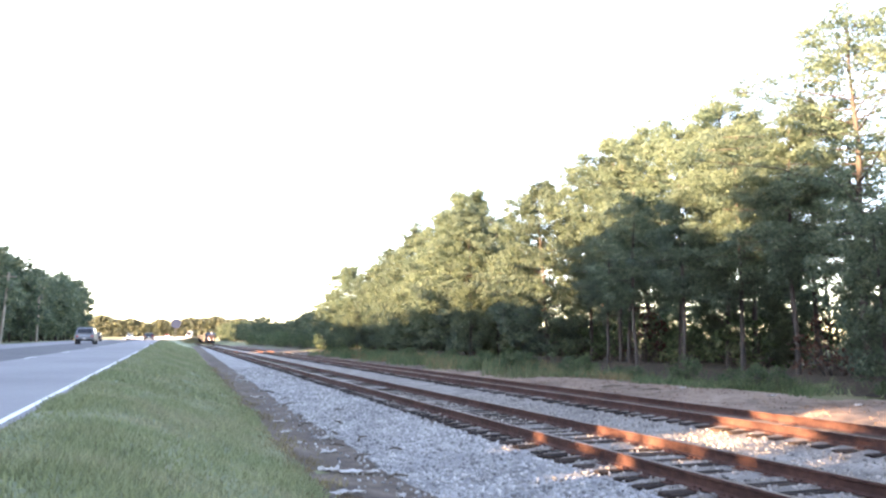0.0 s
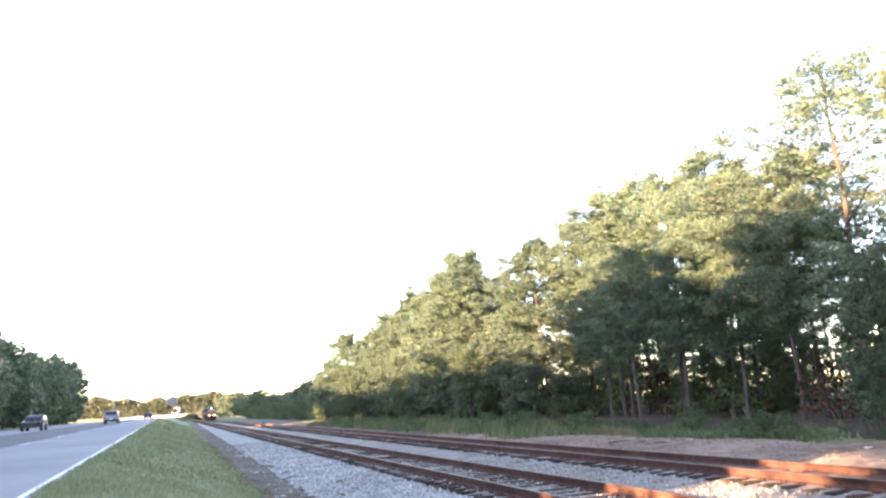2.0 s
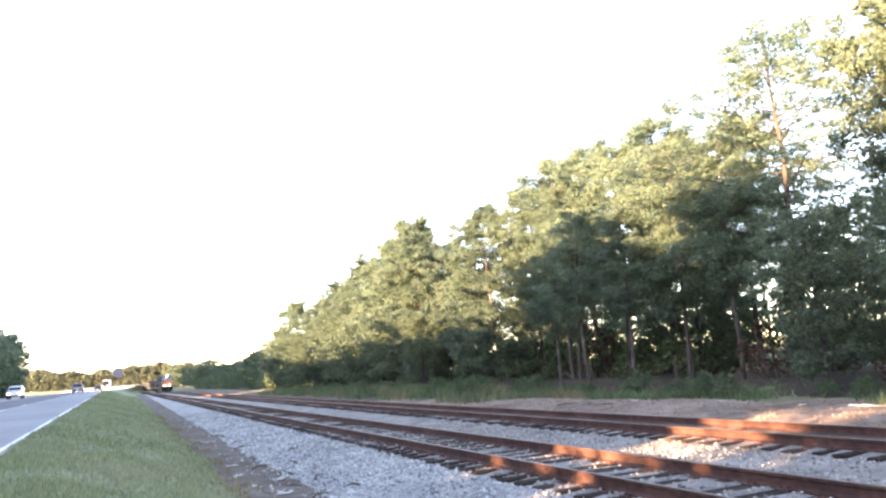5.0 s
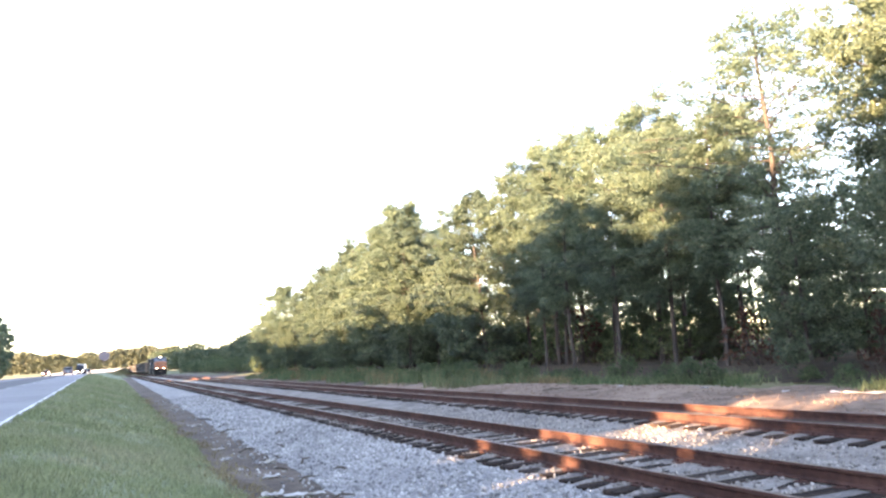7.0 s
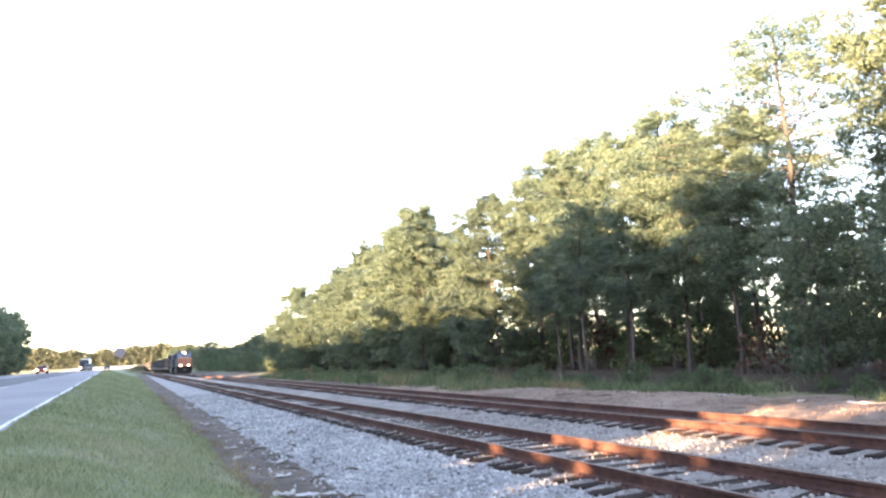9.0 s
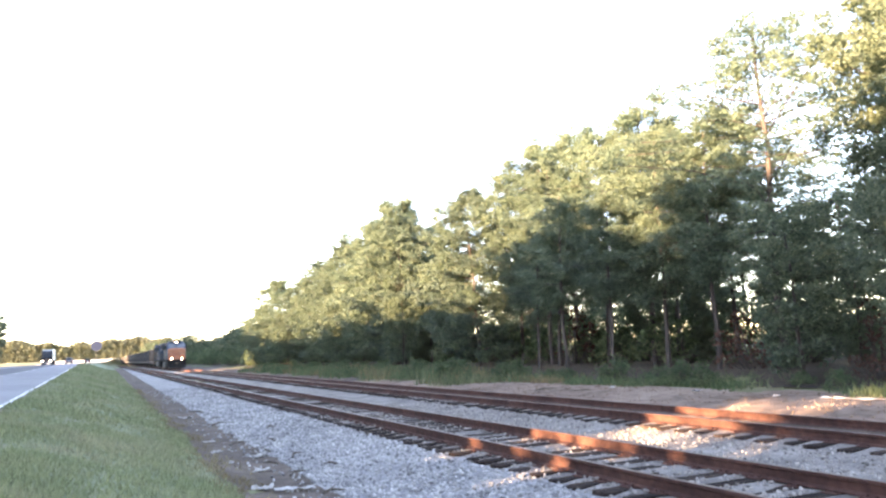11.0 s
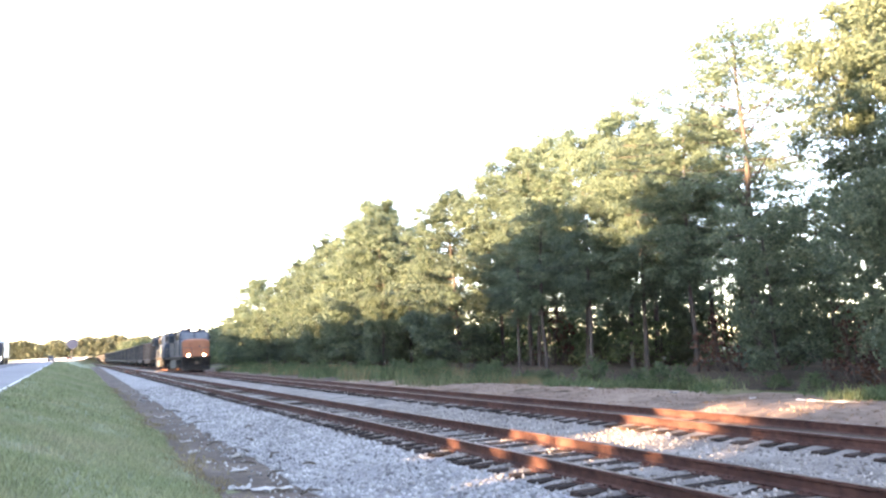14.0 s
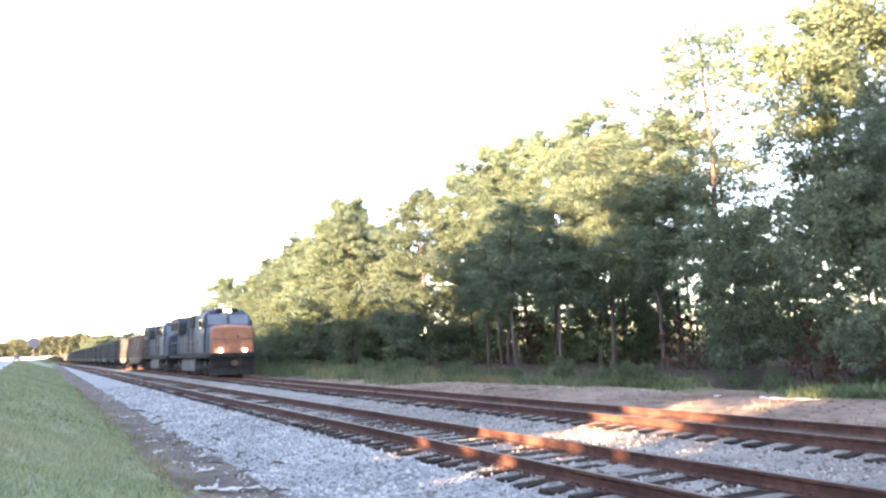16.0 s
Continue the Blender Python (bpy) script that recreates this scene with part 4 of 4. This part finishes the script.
def build_grass():
    g = np.random.default_rng(12)
    for n, y0, y1, hgt, wid in ((42000, 5.5, 18, 0.07, 0.010), (26000, 18, 60, 0.08, 0.025), (12000, 60, 190, 0.10, 0.08)):
        ys = y0 + (y1 - y0) * g.uniform(0, 1, n) ** 1.2
        t = g.uniform(0, 1, n)
        e = np.array([road_edge(y) + 0.1 for y in ys])
        r = np.array([grass_edge(y) + 0.12 for y in ys])
        xs = e + (r - e) * t + g.normal(scale=0.03, size=n)
        dens = np.array([noise.noise((x * 0.9, y * 0.5, 2.0)) for x, y in zip(xs, ys)])
        keep = g.uniform(0, 1, n) < 0.75 + 0.6 * dens
        xs, ys, dens = xs[keep], ys[keep], dens[keep]
        n = len(xs)
        zs = np.array([land(x, y) + 0.005 for x, y in zip(xs, ys)])
        h = hgt * g.uniform(0.5, 1.4, n) * (1 + 0.7 * dens)
        a = g.uniform(0, 6.28, n)
        d = np.stack([np.cos(a), np.sin(a), 0 * a], axis=1) * (wid * g.uniform(0.6, 1.4, n))[:, None]
        lean = g.normal(scale=0.5, size=(n, 2)) * h[:, None]
        P = np.stack([xs, ys, zs], axis=1)
        top = P + np.stack([lean[:, 0], lean[:, 1], h], axis=1)
        V = np.stack([P - d, P + d, top], axis=1).reshape(-1, 3)
        tagged(new("grass_blades", big_mesh("grass_blades", V, np.arange(3 * n).reshape(-1, 3), M_BLADE)), "short mown green grass with yellowish blades", "grass", kind="stuff")
    # dry tufts between verge and ballast
    n = 9000
    ys = 6 + 50 * g.uniform(0, 1, n) ** 1.5
    xs = np.array([grass_edge(y) for y in ys]) + g.normal(scale=0.28, size=n) + 0.12
    clump = np.array([noise.noise((x * 2.2, y * 1.4, 8.0)) for x, y in zip(xs, ys)])
    keep = clump > 0.0
    xs, ys = xs[keep], ys[keep]
    n = len(xs)
    P = np.stack([xs, ys, [land(x, y) for x, y in zip(xs, ys)]], axis=1)
    a = g.uniform(0, 6.28, n)
    d = np.stack([np.cos(a), np.sin(a), 0 * a], axis=1) * 0.012
    top = P + np.stack([g.normal(scale=0.05, size=n), g.normal(scale=0.05, size=n), g.uniform(0.03, 0.10, n)], axis=1)
    V = np.stack([P - d, P + d, top], axis=1).reshape(-1, 3)
    tagged(new("dry_grass", big_mesh("dry_grass", V, np.arange(3 * n).reshape(-1, 3), M_DRY)), "dry brownish grass tufts at the verge's edge", "grass", kind="stuff")
    # taller weeds before the wood
    n = 30000
    ys = 10 + 80 * g.uniform(0, 1, n) ** 1.3
    xs = 17.2 - 3.0 * np.clip((ys - 26) / 5, 0, 1) * g.uniform(0, 1, n) + np.abs(g.normal(scale=1.0, size=n)) + 0.5 * np.sin(ys * 0.7)
    zs = np.array([land(x, y) for x, y in zip(xs, ys)])
    h = (0.22 + 0.28 * np.clip((ys - 28) / 6, 0, 1)) * g.uniform(0.4, 1.6, n)
    a = g.uniform(0, 6.28, n)
    d = np.stack([np.cos(a), np.sin(a), 0 * a], axis=1) * 0.022
    P = np.stack([xs, ys, zs], axis=1)
    top = P + np.stack([g.normal(scale=0.15, size=n), g.normal(scale=0.15, size=n), h], axis=1)
    patch = np.array([noise.noise((x * 0.5, y * 0.22, 6.0)) for x, y in zip(xs, ys)]) + 0.25 * g.normal(size=n)
    for name, mat, label, keep in (("tall_weeds", M_WEED, "tall green weeds before the wood", patch > -0.02), ("dry_weeds", M_DRY, "dry brown stalks among the weeds", (patch < -0.30) & (ys > 27))):
        V = np.stack([(P - d)[keep], (P + d)[keep], top[keep]], axis=1).reshape(-1, 3)
        tagged(new(name, big_mesh(name, V, np.arange(len(V)).reshape(-1, 3), mat)), label, "weeds", kind="stuff")


def build_litter():
    rnd = random.Random(21)
    # x, y, length, width, turn
    for x, y, a, b, turn in LITTER:
        bm = bmesh.new()
        bmesh.ops.create_grid(bm, x_segments=9, y_segments=5, size=0.5)
        s = rnd.uniform(0, 50)
        for v in bm.verts:
            n1, n2 = noise.noise((v.co.x * 3 + s, v.co.y * 3, 0)), noise.noise((v.co.x * 3, v.co.y * 3 + s, 4))
            v.co = Vector((v.co.x * a * (1 + 0.3 * n1), v.co.y * b * (1 + 0.6 * n2), 0.03 + abs(n1) * 0.35 * b + 0.05 * n2))
        bmesh.ops.solidify(bm, geom=list(bm.faces), thickness=0.006)
        o = part("litter", bm, M_PAPER)
        o.matrix_basis = pose(x, y, land(x, y) + 0.01, 0, 0, turn)
        tagged(o, "crumpled pale scrap of litter on the dirt", "litter", "litter by the track")
    for x, y, a, turn in STICKS:
        a *= 0.62
        bm = bmesh.new()
        p = [Vector((-a / 2, 0, 0.03)), Vector((-a * 0.1, 0.04, 0.07)), Vector((a / 2, -0.03, 0.05))]
        rod(bm, p[0], p[1], 0.022, 6, 0.018)
        rod(bm, p[1], p[2], 0.018, 6, 0.008)
        rod(bm, p[1], p[1] + Vector((0.10, 0.08, 0.04)), 0.008, 5, 0.004)
        o = part("stick", bm, M_STICK)
        o.matrix_basis = pose(x, y, land(x, y) + 0.01, 0, 0, turn)
        tagged(o, "dark dead stick on pale ballast", "stick", "sticks by the track")


LITTER = ((2.07, 11.0, 0.30, 0.14, 150), (2.5, 10.9, 0.55, 0.14, 165), (2.72, 14.8, 0.3, 0.12, 10), (1.95, 9.1, 0.46, 0.16, 5), (2.6, 9.05, 0.16, 0.10, 70), (2.42, 12.9, 0.30, 0.12, 10),
          (2.05, 15.6, 0.2, 0.1, 40), (2.2, 17.9, 0.25, 0.12, 15), (2.5, 26.0, 0.4, 0.2, 30), (2.75, 37.0, 0.5, 0.25, 0), (16.62, 13.0, 1.5, 0.16, 107), (16.4, 15.0, 0.2, 0.14, 20), (16.6, 18.2, 0.25, 0.2, 30), (15.9, 21.5, 0.2, 0.15, 0))
STICKS = ((2.85, 12.2, 0.6, 40), (2.7, 13.6, 0.45, 150), (3.3, 14.2, 0.7, 60), (3.0, 15.4, 0.5, 100), (2.75, 17.2, 0.8, 30), (3.5, 12.6, 0.35, 170), (2.9, 19.0, 0.6, 75), (3.2, 24.5, 0.8, 50), (3.0, 28.0, 0.9, 140), (5.15, 15.5, 0.7, 70), (3.9, 19.5, 0.35, 20), (3.1, 22.5, 1.1, 35), (2.9, 10.3, 0.5, 5), (3.4, 17.0, 0.45, 120), (14.8, 24.0, 1.6, 10), (15.2, 22.2, 1.2, 160))


def build_poles():
    for x, y, h, tilt in ((-21.7, 109.0, 9.4, 3.0), (-22.9, 142.0, 9.8, 0.0)):
        t = thing("utility_pole", "weathered wooden utility pole beyond the road", "pole", "utility poles", pose(x, y, land(x, y) - 0.3, 0, tilt, 0))
        part("pole", rod(bmesh.new(), (0, 0, 0), (0, 0, h), 0.19, 10, 0.13), M_WOODPOLE, t)
        part("crossarm", boxes(((0, 0, h - 0.5), (1.8, 0.1, 0.12), 0.01)), M_WOODPOLE, t)
        part("transformer", rod(bmesh.new(), (0.32, 0, h - 2.3), (0.32, 0, h - 1.4), 0.24, 12), M_GREY, t)
    t = thing("pole_sign", "rounded blue sign on a tall pole far along the road", "sign", "", pose(-2.6, 380.0, land(-2.6, 380.0)))
    part("post", rod(bmesh.new(), (0, 0, -0.5), (0, 0, 6.5), 0.09, 10), M_GREY, t)
    bm = rod(bmesh.new(), (0, -0.25, 7.0), (0, 0.25, 7.0), 2.3, 24)
    part("sign_panel", bm, M_SIGN, t)


def build_train():
    first = make_locomotive("dark blue freight diesel locomotive with orange nose and lit headlights", M_LAMP, M_ORANGE, "orange-painted rounded nose")
    second = make_locomotive("dark blue freight diesel locomotive with unlit lamps coupled behind the leader", M_GLASS, M_BLUE, "dark blue rounded nose")
    TRAIN.append((first, 0.0))
    TRAIN.append((second, 18.9))
    brown = make_hopper("rust-brown open-top coal car coupled behind the locomotives", M_RUSTCAR)
    car = make_hopper("weathered dark open-top coal car with ribbed sides", M_HOPPER)
    for k in range(26):
        c = (brown, car)[k] if k < 2 else copy_thing(car, Matrix())
        TRAIN.append((c, 38.0 + 15.75 * k))


TRAIN_SPEED, TRAIN_AT_END = 16.55, 50.5


# ---------------------------------------------------------------- road vehicles
def make_car(name, label, paint, kind="sedan", lamps=True, category="car"):
    """Nose towards -y, origin on the road under the middle."""
    t = thing(name, label, category, "vehicles on the road")
    if kind == "suv":
        L, W, H = 4.7, 1.88, 1.78
        low = [(-2.35, 0.35), (-2.38, 0.75), (-2.25, 1.0), (-1.2, 1.12), (2.3, 1.12), (2.36, 0.7), (2.3, 0.35)]
        top = [(-1.25, 1.1), (-0.55, 1.7), (-0.3, H), (1.9, H), (2.1, 1.68), (2.32, 1.1)]
    else:
        L, W, H = 4.7, 1.80, 1.45
        low = [(-2.35, 0.30), (-2.38, 0.62), (-2.2, 0.80), (-1.0, 0.95), (1.8, 0.98), (2.32, 0.95), (2.38, 0.6), (2.3, 0.30)]
        top = [(-1.05, 0.93), (-0.35, 1.36), (0.0, H), (0.9, H), (1.25, 1.38), (1.95, 0.95)]
    body = part("body", prism(bmesh.new(), low, -W / 2, W / 2, 0.09), paint, t)
    bm = bmesh.new()
    prism(bm, top, -W / 2 + 0.06, W / 2 - 0.06, 0.05)
    for v in bm.verts:
        if v.co.z > 1.2:
            v.co.x *= 0.86
    part("cabin", bm, paint, t)
    zt, zb = H - 0.1, top[0][1] + 0.04
    mid = (zt + zb) / 2
    part("windscreen", boxes(((0, (top[0][0] + top[1][0]) / 2 - 0.04, mid), (W * 0.76, 0.05, (zt - zb) * 1.05), 0.01, Matrix.Rotation(radians(-48 if kind == "suv" else -56), 4, "X"))), M_GLASS, t)
    part("rear_window", boxes(((0, (top[-1][0] + top[-2][0]) / 2 + 0.05, mid), (W * 0.74, 0.05, (zt - zb) * 0.85), 0.01, Matrix.Rotation(radians(22 if kind == "suv" else 55), 4, "X"))), M_GLASS, t)
    for s in (-1, 1):
        part("side_glass", boxes(((s * (W / 2 - 0.12), (top[1][0] + top[-2][0]) / 2, mid), (0.06, (top[-2][0] - top[1][0]) * 0.95, (zt - zb) * 0.8), 0.01, Matrix.Rotation(radians(-s * 14), 4, "Y"))), M_GLASS, t)
        part("headlight", boxes(((s * 0.66, -2.34, 0.68), (0.28, 0.12, 0.15), 0.03)), M_LAMP if lamps else M_GLASS, t)
        part("tail_light", boxes(((s * 0.72, 2.35, 0.85), (0.26, 0.08, 0.2), 0.02)), M_TAIL, t)
        part("door_mirror", boxes(((s * (W / 2 + 0.08), top[0][0] + 0.35, 1.02), (0.18, 0.12, 0.14), 0.03)), paint, t)
        for y in (-1.45, 1.42):
            w = part("wheel", rod(bmesh.new(), (s * (W / 2 - 0.22), y, 0.33), (s * (W / 2 + 0.01), y, 0.33), 0.33, 20), M_RUBBER, t)
            part("rim", rod(bmesh.new(), (s * (W / 2), y, 0.33), (s * (W / 2 + 0.02), y, 0.33), 0.21, 14), M_SILVER, w)
    part("bumper", boxes(((0, -2.36, 0.42), (W * 0.9, 0.14, 0.2), 0.04), ((0, 2.36, 0.45), (W * 0.9, 0.14, 0.2), 0.04)), paint if kind != "suv" else M_BLACK, t)
    part("plate", boxes(((0, 2.44, 0.62), (0.32, 0.02, 0.15))), M_WHITE, t)
    return t


def make_truck():
    t = thing("semi_truck", "dark-cabbed highway truck with a white box trailer, headlights on", "truck", "vehicles on the road")
    cab = part("cab", prism(bmesh.new(), [(0.9, 0.6), (0.85, 1.7), (2.2, 1.95), (2.75, 3.0), (3.2, 3.55), (5.0, 3.75), (5.0, 0.6)], -1.2, 1.2, 0.12), M_DARKCAR, t)
    part("windscreen", boxes(((0, 2.43, 2.45), (2.0, 0.06, 0.85), 0.02, Matrix.Rotation(radians(-28), 4, "X"))), M_GLASS, cab)
    part("grille", boxes(((0, 0.86, 1.2), (1.1, 0.08, 0.9), 0.03)), M_STEEL, cab)
    part("bumper", boxes(((0, 0.8, 0.55), (2.4, 0.2, 0.35), 0.05)), M_SILVER, cab)
    for s in (-1, 1):
        part("headlight", boxes(((s * 0.95, 0.85, 1.0), (0.36, 0.14, 0.26), 0.04)), M_LAMP, cab)
        part("mirror", boxes(((s * 1.42, 2.5, 2.4), (0.14, 0.1, 0.7), 0.02)), M_BLACK, cab)
        for y in (1.6, 5.6, 6.9, 14.6, 15.9):
            part("wheel", rod(bmesh.new(), (s * 0.85, y, 0.5), (s * 1.22, y, 0.5), 0.5, 20), M_RUBBER, t)
    part("chassis", boxes(((0, 6.5, 0.95), (1.0, 9.0, 0.3))), M_BLACK, t)
    part("trailer", boxes(((0, 11.1, 2.6), (2.5, 11.4, 2.75), 0.05)), M_WHITE, t, "white box trailer")
    return t


def on_road(lane, y, down=True):
    """A pose in a lane: metres left of the edge line. down: coming towards the camera."""
    slope = (road_edge(y + 1) - road_edge(y - 1)) / 2
    turn = -math.degrees(math.atan(slope))
    return pose(road_edge(y) - lane, y, road_z(y) + 0.005, 0, 0, turn + (0 if down else 180))


VEHICLES = []


def build_vehicles():
    silver = make_car("suv", "silver-grey sport utility car driving away", M_SILVER, "suv")
    VEHICLES.append((silver, (6.6, 4.0), 90.0, 14.0, False))
    VEHICLES.append((make_car("sedan", "dark saloon car driving away", M_DARKCAR), 2.0, 165.0, 14.0, False))
    VEHICLES.append((make_car("sedan", "dark grey saloon car coming along the road", M_DARKCAR, lamps=False), 9.9, 140.0, -29.0, True))
    VEHICLES.append((make_car("suv", "white sport utility car with headlights on", M_WHITE, "suv"), 10.6, 258.0, -27.0, True))
    VEHICLES.append((make_car("sedan", "maroon saloon car with headlights on", M_REDCAR), 9.9, 425.0, -30.0, True))
    VEHICLES.append((make_truck(), 8.3, 522.0, -27.5, True))


# ---------------------------------------------------------------- motion
def motions():
    times = [0.5 * k for k in range(33)]
    for ob, back in TRAIN:
        walk(ob, [(t, pose(TRACKS[1], TRAIN_AT_END + TRAIN_SPEED * (16.0 - t) + back, RAIL_TOP)) for t in times[::2]])
    for wheel, side, y, r in SPIN:
        turn = math.degrees(TRAIN_SPEED / r) / FPS
        walk(wheel, [(k / FPS, pose(side * 0.7525, y, r, side * turn * k, 0, 0 if side > 0 else 180)) for k in range(16 * FPS + 1)])
    for ob, lane, y, v, down in VEHICLES:
        first, last = lane if isinstance(lane, tuple) else (lane, lane)
        walk(ob, [(t, on_road(first + (last - first) * smooth01(0, 4, t), max(-60.0, min(560.0, y + v * t)), down)) for t in times])


build_ground()
build_strips()
build_tracks()
build_trees()
build_far_wood()
build_poles()
build_litter()
build_train()
build_vehicles()
build_grass()
build_stones()
motions()
